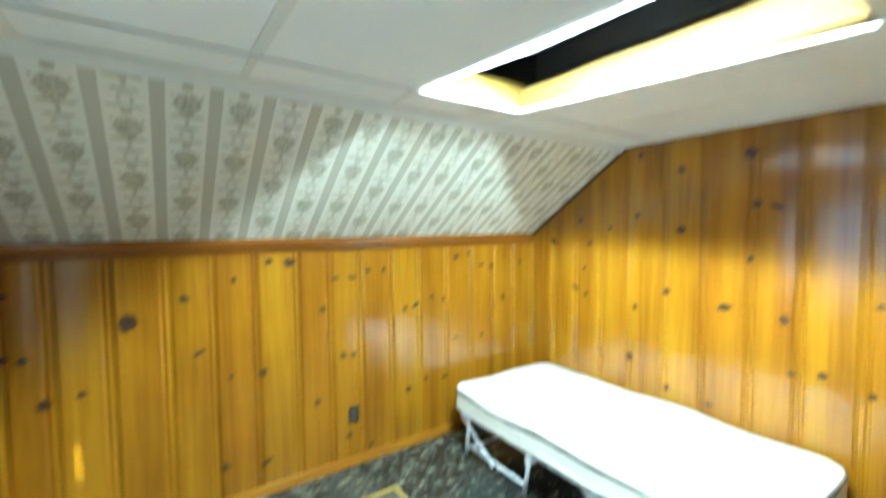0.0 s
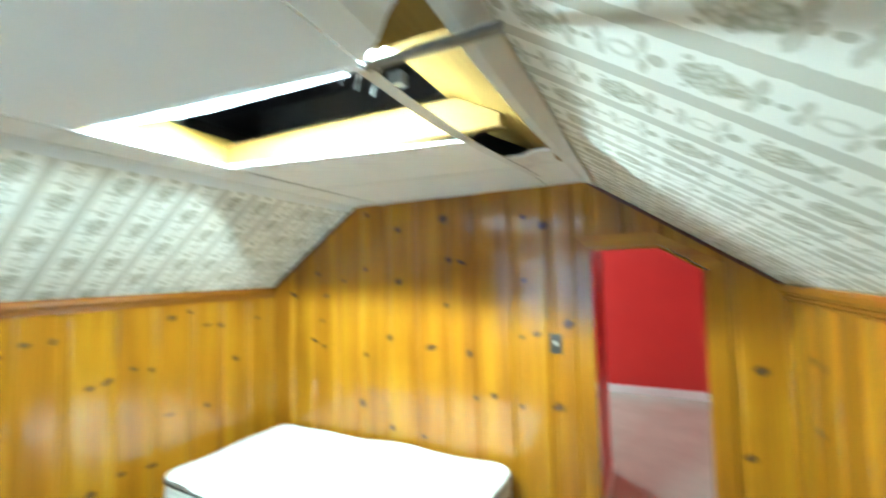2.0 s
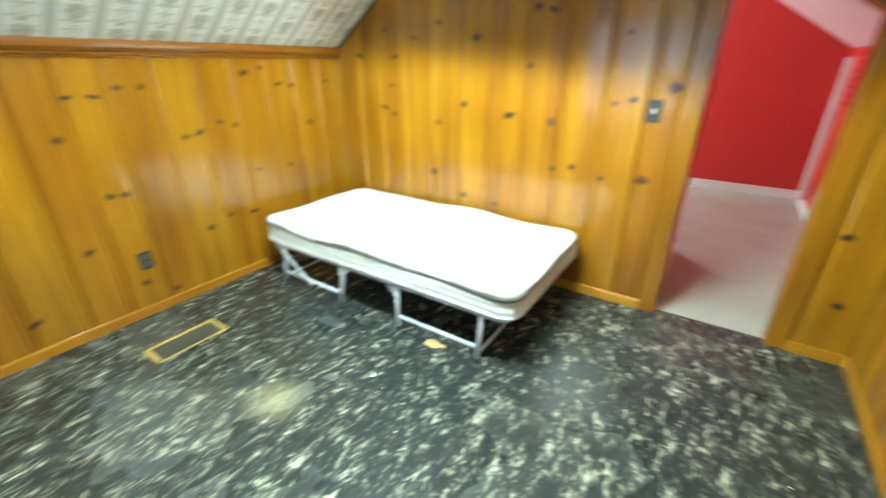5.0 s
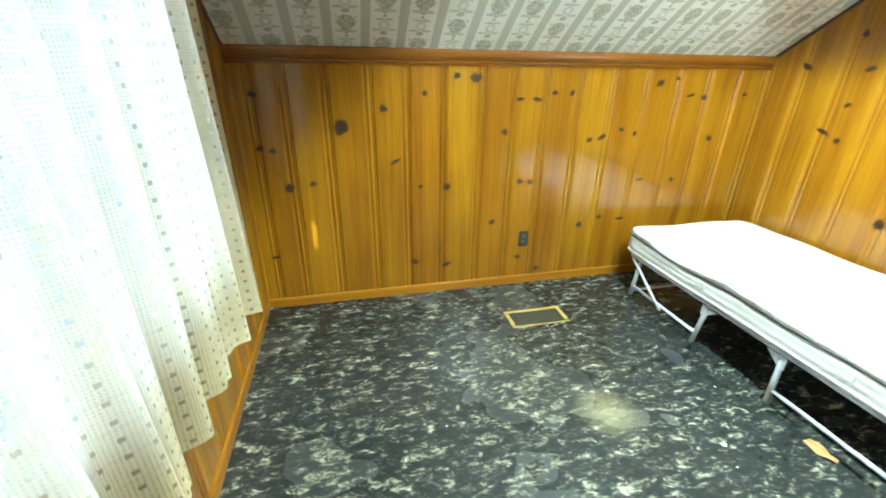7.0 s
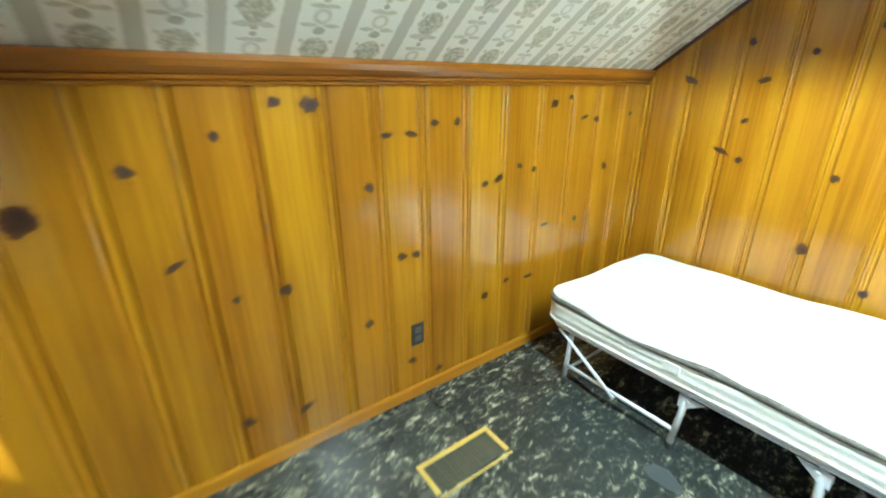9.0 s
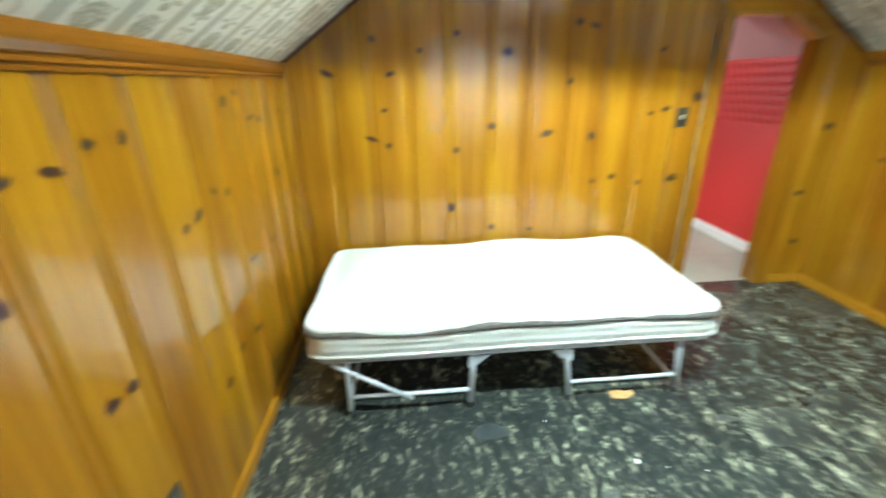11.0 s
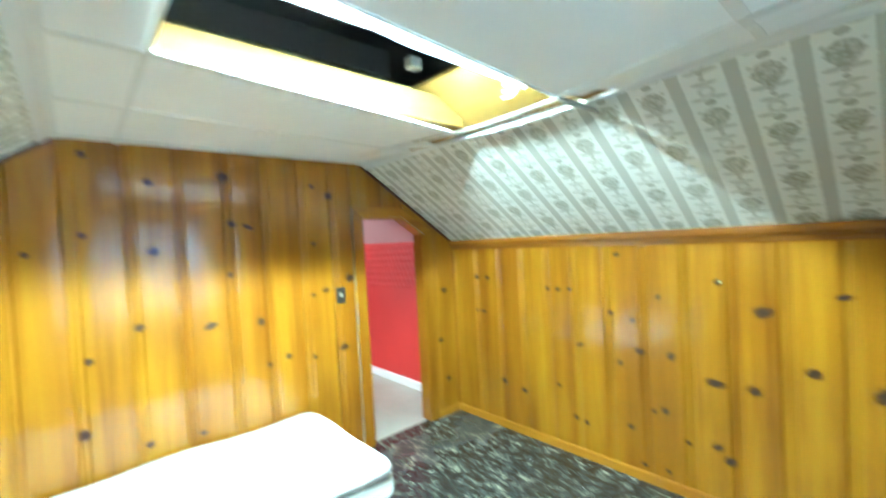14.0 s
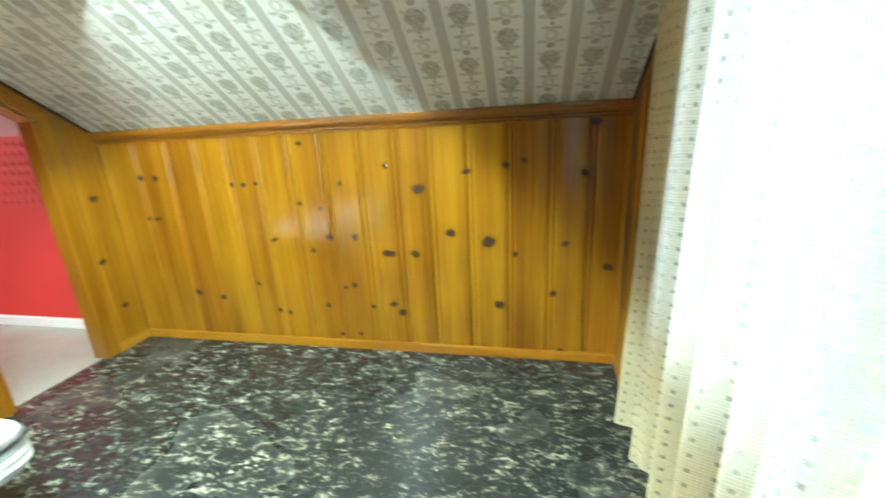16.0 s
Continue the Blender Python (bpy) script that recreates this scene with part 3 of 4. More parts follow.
def plank(parent, wall, a, b, zb, zt, face, sign, fixed_axis):
    """One tongued and beaded board from a to b along its wall; zb and zt give its foot and head at each place."""
    w = b - a
    prof = [(0, 0.0075), (0.003, 0.006), (0.010, 0.0)]
    if w > 0.1:
        prof += [(w * 0.2, -0.0012), (w * 0.42, -0.0018), (w * 0.64, -0.0012), (w - 0.054, 0.0), (w - 0.050, 0.004), (w - 0.043, 0.0095), (w - 0.036, 0.0095), (w - 0.031, 0.004), (w - 0.026, 0.0025), (w - 0.021, 0.004), (w - 0.016, 0.0095), (w - 0.009, 0.0095), (w - 0.004, 0.003)]
    prof += [(w - 0.001, 0.003), (w, 0.0070)]
    bm2 = bmesh.new()
    cols = []
    for p, d in prof:
        s = a + p
        f = face + sign * d
        lo, hi = zb(s), zt(s)
        co = [(f, s, lo), (f, s, hi)] if fixed_axis == 0 else [(s, f, lo), (s, f, hi)]
        cols.append([bm2.verts.new(c) for c in co])
    for p, q in zip(cols, cols[1:]):
        bm2.faces.new((p[0], q[0], q[1], p[1]))
    bmesh.ops.recalc_face_normals(bm2, faces=bm2.faces[:])
    if (bm2.faces[:][0].normal[fixed_axis] * sign) > 0:
        bmesh.ops.reverse_faces(bm2, faces=bm2.faces[:])
    return part("board", bm2, PINE_Z, parent)


def panel(wall, edges, zb, zt, face, sign, axis):
    for a, b in zip(edges, edges[1:]):
        plank(wall, wall, a, b, zb, zt, face, sign, axis)


def flat(z):
    return lambda s: z


panel(wall_north, [XW, 0.017, 0.195, 0.419, 0.663, 0.876, 1.104, 1.344, 1.558, 1.769, 2.003, 2.238, 2.486, 2.735, 2.966, 3.197, XE], flat(0), flat(1.52), YN, 1, 1)
panel(wall_south, [XW, 0.115, 0.334, 0.573, 0.809, 1.044, 1.267, 1.497, 1.736, 1.967, 2.207, 2.426, 2.660, 2.889, 3.144, XE], flat(0), flat(1.52), YS, -1, 1)
panel(wall_east, [1.345, 1.523, 1.756, 2.007, 2.233, 2.492, 2.723, 2.974, 3.214, 3.448, 3.68, YN], flat(0), roof_line, XE, 1, 0)


def over_door(y):
    return 1.87 if y > 0.90 else 1.87 - (0.90 - y) * 0.65


panel(wall_east, [0.583, 0.86, 1.06, 1.27, 1.345], over_door, roof_line, XE, 1, 0)
panel(wall_east, [YS, 0.583], flat(0), roof_line, XE, 1, 0)
panel(wall_west, [YS, 0.56, 0.79, 1.01, 1.23, WY0 - 0.09], flat(0), roof_line, XW, -1, 0)
panel(wall_west, [WY1 + 0.09, 3.30, 3.52, 3.73, YN], flat(0), roof_line, XW, -1, 0)
panel(wall_west, [WY0 - 0.09, 1.6, 1.83, 2.06, 2.29, 2.52, 2.75, WY1 + 0.09], flat(0), flat(WZ0 - 0.09), XW, -1, 0)
panel(wall_west, [WY0 - 0.09, 1.6, 1.83, 2.06, 2.29, 2.52, 2.75, WY1 + 0.09], flat(WZ1 + 0.08), roof_line, XW, -1, 0)

# crown rails, baseboards, corner and gable trims
for nm, y, s in (("trim_rail_north", YN, -1), ("trim_rail_south", YS, 1)):
    prof = [(0.0, 1.488), (0.012, 1.488), (0.014, 1.497), (0.008, 1.500), (0.016, 1.504), (0.018, 1.513), (0.011, 1.517), (0.020, 1.522), (0.034, 1.538), (0.040, 1.556), (0.040, 1.572), (0.0, 1.580)]
    structure(nm, prism_bm([(y + s * p, q) for p, q in prof], 0, XW, XE), RAIL_X, "stepped varnished pine rail along the knee wall", "trim rail")
BASE = [(0.0, 0.001), (0.014, 0.001), (0.014, 0.052), (0.010, 0.062), (0.0, 0.064)]
structure("baseboard_north", prism_bm([(YN - p, q) for p, q in BASE], 0, XW, XE), PINE_X, "low varnished pine baseboard", "baseboard")
structure("baseboard_south", prism_bm([(YS + p, q) for p, q in BASE], 0, XW, XE), PINE_X, "low varnished pine baseboard", "baseboard")
for nm, a, b in (("baseboard_east", 1.347, YN - 0.015), ("baseboard_east_short", YS + 0.015, 0.581)):
    structure(nm, prism_bm([(XE - p, q) for p, q in BASE], 1, a, b), PINE_Y, "low varnished pine baseboard", "baseboard")
structure("baseboard_west", prism_bm([(XW + p, q) for p, q in BASE], 1, YS + 0.015, YN - 0.015), PINE_Y, "low varnished pine baseboard", "baseboard")
for nm, x, y, sx, sy in (("trim_corner_ne", XE, YN, -1, -1), ("trim_corner_se", XE, YS, -1, 1), ("trim_corner_nw", XW, YN, 1, -1), ("trim_corner_sw", XW, YS, 1, 1)):
    bm = prism_bm([(x, y), (x + sx * 0.016, y), (x + sx * 0.014, y + sy * 0.009), (x + sx * 0.009, y + sy * 0.014), (x, y + sy * 0.016)], 2, 0.065, 1.487)
    structure(nm, bm, PINE_Z, "small varnished corner moulding", "trim")
DARK_TRIM = wood("dark_stained_trim", 1, (0.06, 0.022, 0.010), (0.10, 0.038, 0.016), (0.14, 0.055, 0.022))
for x, s, tag in ((XE, -1, "east"), (XW, 1, "west")):
    for y0, y1, side in ((YS, YBS, "south"), (YN, YBN, "north")):
        d = 0.022
        bm = prism_bm([(y0, ZR + 0.005), (y0, ZR - d), (y1, ZC - d), (y1, ZC - 0.001)], 0, min(x, x + s * 0.012), max(x, x + s * 0.012))
        structure("trim_gable_%s_%s" % (tag, side), bm, DARK_TRIM, "dark thin trim along the gable slope", "trim")

# doorway casing and lining
door = empty("door_1", (XE, 0.96, 0), "open doorway with a clipped corner and varnished pine casing", "doorway", kind="structure")
c = 0.009
ow = 0.08
under(door, part("casing", prism_bm([(DN, 0.001), (DN + ow, 0.001), (DN + ow, DT + 0.076), (DN, DT)], 0, XE - c, XE - 0.001, 0.0012), PINE_Z))
under(door, part("casing", prism_bm([(DN, DT), (DN + ow, DT + 0.076), (DK + 0.025, DT + 0.076), (DK, DT)], 0, XE - c, XE - 0.001, 0.0012), PINE_Y))
under(door, part("casing", prism_bm([(DK, DT), (DK + 0.025, DT + 0.076), (DS - ow, DZ + 0.03), (DS, DZ)], 0, XE - c, XE - 0.001, 0.0012), PINE_Y))
under(door, part("casing", prism_bm([(DS, 0.001), (DS, DZ), (DS - ow, DZ + 0.03), (DS - ow, 0.001)], 0, XE - c, XE - 0.001, 0.0012), PINE_Z))
under(door, part("jamb", box_bm(XE - 0.0003, DN - 0.016, 0.001, XE + 0.115, DN + 0.01, DT - 0.001), PINE_Z))
under(door, part("jamb", box_bm(XE - 0.0005, DS - 0.01, 0.001, XE + 0.115, DS + 0.016, DZ), PINE_Z))
under(door, part("head", box_bm(XE - 0.004, DK, DT - 0.016, XE + 0.115, DN - 0.017, DT - 0.001), PINE_Y))
under(door, part("head", prism_bm([(DS + 0.017, DZ - 0.008), (DS + 0.017, DZ + 0.006), (DK - 0.001, DT - 0.004), (DK - 0.001, DT - 0.018)], 0, XE - 0.004, XE + 0.115), PINE_Y))

# ---- knots in the boards ----
KN_N = [(0.477, 1.155, 30), (0.02, 1.335, 12), (0.723, 1.254, 14), (0.145, 0.805, 20), (0.784, 0.944, 14), (1.113, 0.767, 18), (0.941, 0.777, 10), (0.969, 1.339, 10), (1.284, 1.425, 20), (1.162, 1.437, 12), (1.486, 1.108, 14), (1.572, 1.304, 12), (1.689, 1.303, 12), (1.805, 1.339, 12), (1.926, 1.338, 10), (2.561, 1.403, 16), (2.689, 1.431, 10), (2.818, 1.324, 10), (2.929, 1.309, 13), (3.262, 1.328, 10), (2.096, 1.044, 12), (2.187, 1.06, 14), (2.328, 1.108, 9), (2.435, 1.079, 12), (3.054, 1.035, 16), (1.62, 0.778, 14), (1.694, 0.774, 12)]
KN_N2 = [(2.551, 0.753, 11), (2.822, 0.739, 12), (2.271, 0.483, 12), (2.445, 0.461, 12), (2.113, 0.433, 12), (1.653, 0.217, 12), (1.808, 0.107, 14), (0.895, 0.249, 16), (1.12, 0.208, 14), (1.435, 0.499, 12), (0.015, 1.044, 12), (0.08, 1.029, 12), (0.284, 0.825, 10), (0.005, 0.361, 10)]
KN_E = [(2.226, 2.047, 20), (1.53, 1.953, 20), (2.192, 1.756, 16), (2.096, 1.737, 14), (2.69, 1.195, 18), (2.341, 1.143, 20), (2.051, 1.119, 18), (1.392, 1.335, 22), (1.472, 0.829, 22), (1.59, 1.268, 14), (1.687, 1.246, 10), (2.908, 1.059, 14), (2.944, 0.688, 20), (3.419, 1.138, 16), (3.324, 1.096, 12), (3.338, 1.303, 10), (3.294, 1.501, 12), (3.382, 1.686, 12), (2.215, 1.441, 12), (1.886, 0.853, 14), (1.701, 0.808, 10), (2.013, 0.829, 10)]
KN_E2 = [(2.601, 1.609, 20), (3.646, 1.509, 20), (2.881, 2.126, 12), (2.606, 1.996, 14), (3.113, 1.62, 10), (2.676, 0.544, 14), (1.655, 2.016, 12), (1.663, 1.607, 10), (0.449, 1.13, 18), (0.518, 0.688, 15), (0.448, 0.325, 14), (2.9, 1.708, 12), (2.416, 0.517, 10)]
KN_S = [(0.683, 0.793, 26), (1.109, 1.13, 24), (0.918, 0.85, 18), (1.158, 0.711, 18), (1.331, 0.709, 18), (0.623, 0.373, 20), (1.277, 0.29, 18), (1.332, 0.351, 16), (0.804, 1.224, 14), (0.575, 1.256, 12), (0.472, 1.278, 14), (0.138, 1.198, 16), (0.089, 1.466, 16), (-0.014, 0.639, 18), (0.23, 0.784, 14), (0.522, 0.714, 11), (0.294, 0.459, 14), (1.307, 1.273, 12), (1.558, 0.823, 16), (1.739, 0.823, 14), (1.776, 1.015, 12), (1.917, 1.05, 12), (1.865, 1.432, 12)]
KN_S2 = [(1.619, 1.173, 9), (1.603, 0.483, 13), (1.668, 0.465, 8), (1.814, 0.324, 13), (1.869, 0.727, 11), (2.151, 0.802, 12), (2.335, 0.476, 11), (2.205, 0.273, 12), (2.125, 0.258, 10), (2.858, 0.39, 20), (2.656, 0.36, 15), (2.993, 1.242, 16), (3.119, 1.249, 14), (3.054, 0.956, 12), (3.127, 0.956, 10), (2.397, 1.185, 10), (2.311, 1.183, 12), (2.216, 1.188, 10), (1.481, 0.328, 10), (1.74, 0.106, 10), (1.597, 0.114, 10), (0.243, 0.066, 12)]


def knot_mesh():
    bm2 = bmesh.new()
    ring = [bm2.verts.new((2.2 * math.cos(k * math.pi / 9), 2.2 * math.sin(k * math.pi / 9), 0)) for k in range(18)]
    bm2.faces.new(ring)
    me = bpy.data.meshes.new("knot")
    bm2.to_mesh(me)
    bm2.free()
    me.materials.append(KNOT)
    return me


KM = knot_mesh()
rng = random.Random(5)


def knots(wall, rows, turn, place):
    for s, z, mm in rows:
        ob = new("knot", KM)
        r = (mm + 3) / 830.0
        spike = rng.random() < 0.2 and mm < 22
        rx, ry = (rng.uniform(1.4, 1.9), rng.uniform(0.55, 0.8)) if spike else (rng.uniform(0.9, 1.25), rng.uniform(0.8, 1.05))
        ob.matrix_world = Matrix.Translation(place(s, z)) @ turn @ pose(0, 0, 0, 0, 0, rng.uniform(-30, 30)) @ Matrix.Diagonal((r * rx, r * ry, 1.0, 1))
        ob.parent = wall


jk = new("knot", KM)
jk.matrix_world = Matrix.Translation((2.1435, 2.08, 2.262)) @ pose(0, 0, 0, 90, 0, -90) @ Matrix.Diagonal((0.022, 0.007, 1, 1))
jk.parent = joist
knots(wall_north, KN_N + KN_N2, pose(0, 0, 0, 90, 0, 0), lambda s, z: (s, YN - 0.0026, z))
knots(wall_south, KN_S + KN_S2, pose(0, 0, 0, 90, 0, 180), lambda s, z: (s, YS + 0.0026, z))
knots(wall_east, KN_E + KN_E2, pose(0, 0, 0, 90, 0, -90), lambda s, z: (XE - 0.0026, s, z))
knots(wall_west, [(3.58, 1.02, 14), (3.40, 0.66, 14), (3.66, 1.42, 12), (3.62, 0.40, 12), (0.62, 0.95, 16), (0.45, 0.45, 13), (0.72, 1.35, 13)], pose(0, 0, 0, 90, 0, 90), lambda s, z: (XW + 0.0026, s, z))

# ---- window, curtains ----
window = empty("window_1", (XW, 2.2, WZ0), "bright window behind lace curtains", "window", kind="structure")
for a in ((WY0 - 0.09, WZ0 - 0.09, WY1 + 0.09, WZ0), (WY0 - 0.09, WZ1, WY1 + 0.09, WZ1 + 0.08)):
    under(window, part("casing", box_bm(XW - 0.012, a[0], a[1], XW + 0.014, a[2], a[3], 0.002), PINE_Y))
for y in (WY0 - 0.09, WY1):
    under(window, part("casing", box_bm(XW - 0.012, y, WZ0 + 0.001, XW + 0.014, y + 0.09, WZ1 - 0.001, 0.002), PINE_Z))
for y0, y1, z0, z1 in ((WY0, WY1, WZ0, WZ0 + 0.05), (WY0, WY1, WZ1 - 0.05, WZ1), (WY0, WY0 + 0.045, WZ0 + 0.051, WZ1 - 0.051), (WY1 - 0.022, WY1, WZ0 + 0.051, WZ1 - 0.051), (2.19, 2.23, WZ0 + 0.051, WZ1 - 0.051)):
    under(window, part("frame", box_bm(XW - 0.09, y0, z0, XW - 0.05, y1, z1, 0.003), WHITE))
pane = under(window, part("pane", box_bm(XW - 0.073, WY0 + 0.046, WZ0 + 0.052, XW - 0.069, WY1 - 0.024, WZ1 - 0.052), GLASS))
pane.visible_shadow = False

# glowing plane added outside; blocks the sun except through three holes cut along its beams
bx = XW - 0.60
gaps = []
for px, py, pz, gw, gh in ((0.25, YN, 0.50, 0.040, 0.18), (0.27, YN, 0.10, 0.016, 0.05), (0.37, 3.36, 0.0, 0.075, 0.10)):
    k = (px - bx) / SUN_DIR.x
    gaps.append((py - SUN_DIR.y * k, pz - SUN_DIR.z * k, gw, gh))
ys = sorted({-0.8, 4.0} | {g[0] - g[2] * 1.3 for g in gaps} | {g[0] + g[2] * 1.3 for g in gaps})
zs = sorted({-0.1, 3.5} | {g[1] - g[3] / 2 for g in gaps} | {g[1] + g[3] / 2 for g in gaps})
bm = bmesh.new()
for y0, y1 in zip(ys, ys[1:]):
    for z0, z1 in zip(zs, zs[1:]):
        cy, cz = (y0 + y1) / 2, (z0 + z1) / 2
        if any(abs(cy - g[0]) < g[2] * 1.3 and abs(cz - g[1]) < g[3] / 2 for g in gaps):
            continue
        bm.faces.new([bm.verts.new(p) for p in ((bx, y0, z0), (bx, y1, z0), (bx, y1, z1), (bx, y0, z1))])
structure("backdrop", bm, SKY_GLOW, "added glowing plane outside the window, with holes for sunbeams", "backdrop")


def curtain(y0, y1, hem, label, seed):
    """A gathered lace panel with folds that widen towards the hem."""
    rnd = random.Random(seed)
    ph = [rnd.uniform(0, 6.28) for _ in range(4)]
    bm2 = bmesh.new()
    uv = bm2.loops.layers.uv.new("uv")
    ny, nz = 150, 34
    top = 1.99
    rows = []
    for j in range(nz + 1):
        g = j / nz
        row = []
        for i in range(ny + 1):
            f = i / ny
            amp = 0.016 + 0.042 * (1 - g)
            wave = math.sin(f * 6.28 * 5.2 + ph[0] + 0.5 * math.sin(f * 5 + ph[1])) + 0.35 * math.sin(f * 6.28 * 11 + ph[2] + g)
            mid = (y0 + y1) / 2
            spread = 0.93 + 0.07 * (1 - g)
            y = mid + (y0 + (y1 - y0) * f - mid) * spread
            z = hem + (top - hem) * g + 0.012 * (1 - g) * math.sin(f * 6.28 * 5.2 + ph[3])
            x = 0.022 + amp * wave
            row.append((bm2.verts.new((x, y, z)), (f * (y1 - y0) * 1.9, (top - hem) * g)))
        rows.append(row)
    for r, q in zip(rows, rows[1:]):
        for i in range(ny):
            four = (r[i], r[i + 1], q[i + 1], q[i])
            fc = bm2.faces.new([v for v, _ in four])
            for lp, (_, st) in zip(fc.loops, four):
                lp[uv].uv = st
    ob = empty("curtain", (0.02, (y0 + y1) / 2, hem), label, "curtain", "lace curtains")
    under(ob, part("panel", bm2, LACE, None, "", True))
    return ob


curtain(2.08, 3.12, 0.54, "cream lace curtain panel hanging in soft folds before the window", 2)
curtain(1.10, 2.11, 0.30, "cream lace curtain panel, longer, hanging before the window", 7)
rod = empty("curtain_rod", (0.02, 2.1, 1.995), "thin white curtain rod above the window", "curtain rod")
under(rod, part("bar", tube_bm([(0.022, 1.08, 1.992), (0.022, 3.14, 1.992)], 0.008, 8), WHITE, None, "", True))
for y in (1.2, 3.02):
    under(rod, part("bracket", box_bm(XW + 0.001, y - 0.01, 1.98, 0.03, y + 0.01, 2.0, 0.002), WHITE))

# ---- folding cot ----
BX0, BX1, BY0, BY1 = 2.378, 3.365, 1.762, 3.70
cot = empty("folding_cot", (2.9, 2.72, 0), "folding cot with a pale grey tubular steel frame", "folding bed")
RZ = 0.290
FX, KX = 2.40, 3.35
rail_pts = []
for cx, cy, a0 in ((KX - 0.06, 3.66 - 0.06, 0), (FX + 0.06, 3.66 - 0.06, 90), (FX + 0.06, 1.80 + 0.06, 180), (KX - 0.06, 1.80 + 0.06, 270)):
    for k in range(5):
        a = radians(a0 + k * 22.5)
        rail_pts.append((cx + 0.06 * math.cos(a), cy + 0.06 * math.sin(a), RZ))
rail_pts.append(rail_pts[0])
under(cot, part("rail", tube_bm(rail_pts, 0.0145), STEEL, None, "", True))
for y in (2.3, 2.72, 3.14):
    under(cot, part("cross_bar", tube_bm([(FX, y, RZ), (KX, y, RZ)], 0.009, 8), STEEL, None, "", True))
for k in range(14):
    x = FX + 0.06 + k * (KX - FX - 0.12) / 13
    under(cot, part("spring_wire", tube_bm([(x, 1.81, RZ + 0.012), (x, 3.65, RZ + 0.012)], 0.002, 5), STEEL))
for x, sgn in ((FX, -1), (KX, 1)):
    for y, dy in ((3.53, 0.0), (2.955, 0.01), (2.495, -0.012), (1.945, 0.0)):
        xo = x - 0.03 if sgn < 0 else x + 0.02
        leg = under(cot, part("leg", tube_bm([(x, y - dy, RZ), (x - 0.01, y - dy * 0.3, 0.2), (xo, y + dy, 0.028)], 0.0135), STEEL, None, "", True))
        foot = under(leg, part("foot", tube_bm([(xo, y + dy, 0.0), (xo, y + dy, 0.034)], 0.014), RUBBER, None, "black rubber foot", True))
    lowx = x - 0.022 if sgn < 0 else x + 0.015
    for ya, yb in ((3.53, 2.955), (2.495, 1.945)):
        under(cot, part("stretcher", tube_bm([(lowx, ya, 0.095), (lowx, yb, 0.095)], 0.010), STEEL, None, "", True))
    under(cot, part("brace", tube_bm([(x - 0.012, 3.60, RZ - 0.01), (lowx - 0.012, 3.24, 0.075)], 0.0095), STEEL, None, "", True))
    for y, s in ((2.955, -1), (2.495, 1)):
        bm = prism_bm([(y + s * 0.085, RZ - 0.012), (y - s * 0.018, RZ - 0.012), (y - s * 0.018, RZ - 0.075), (y + s * 0.012, RZ - 0.070)], 0, x - 0.017, x - 0.013, 0.001)
        plate = under(cot, part("hinge_plate", bm, STEEL))
        under(plate, part("rivet", tube_bm([(x - 0.024, y + s * 0.02, RZ - 0.028), (x - 0.01, y + s * 0.02, RZ - 0.028)], 0.007, 8), STEEL, None, "", True))
for y in (3.53, 1.945):
    under(cot, part("end_bar", tube_bm([(FX - 0.02, y, 0.06), (KX + 0.01, y, 0.06)], 0.008, 8), STEEL, None, "", True))

MZ0, MZ1 = 0.303, 0.466


def wave_z(x, y, top):
    n = 0.007 * math.sin(y * 5.2 + 0.6) + 0.006 * math.sin(y * 9.0 + x * 3.0) + 0.004 * math.sin(x * 11.0)
    return n * (1.0 if top else 0.35)


def mattress_bm():
    bm2 = bmesh.new()
    cx, cy, hx, hy = (BX0 + BX1) / 2, (BY0 + BY1) / 2, (BX1 - BX0) / 2, (BY1 - BY0) / 2
    hz = (MZ1 - MZ0) / 2
    mz = (MZ0 + MZ1) / 2
    bmesh.ops.create_cube(bm2, size=2)
    bmesh.ops.subdivide_edges(bm2, edges=bm2.edges[:], cuts=22, use_grid_fill=True)
    for v in bm2.verts:
        q = Vector((v.co.x * hx, v.co.y * hy, v.co.z * hz))
        corner = 0.09
        core = Vector((max(-hx + corner, min(hx - corner, q.x)), max(-hy + corner, min(hy - corner, q.y)), 0))
        flat_d = Vector((q.x, q.y, 0)) - core
        if flat_d.length > corner:
            flat_d *= corner / flat_d.length
        p = core + flat_d
        near = 1.0 - min(1.0, max(0.0, (corner - flat_d.length) / corner)) if flat_d.length > 0 else 0.0
        z = q.z
        if near > 0.99 and abs(v.co.z) < 0.999:
            p += flat_d.normalized() * 0.010 * (1 - v.co.z ** 4) + flat_d.normalized() * (0.0012 * math.sin(v.co.z * 14) + 0.004 * math.sin(p.y * 17 + p.x * 13 + 2.2 * v.co.z) * math.sin(p.y * 6.1 + 1.0))
        if abs(v.co.z) > 0.999:
            z -= math.copysign(0.020 * near ** 6, z)
        v.co = Vector((cx + p.x, cy + p.y, mz + z + wave_z(cx + p.x, cy + p.y, v.co.z > 0)))
    return bm2


mattress = empty("mattress", (2.9, 2.72, MZ0), "thin cream striped ticking mattress lying bare on the cot", "mattress")
under(mattress, part("cover", mattress_bm(), TICKING, None, "", True))


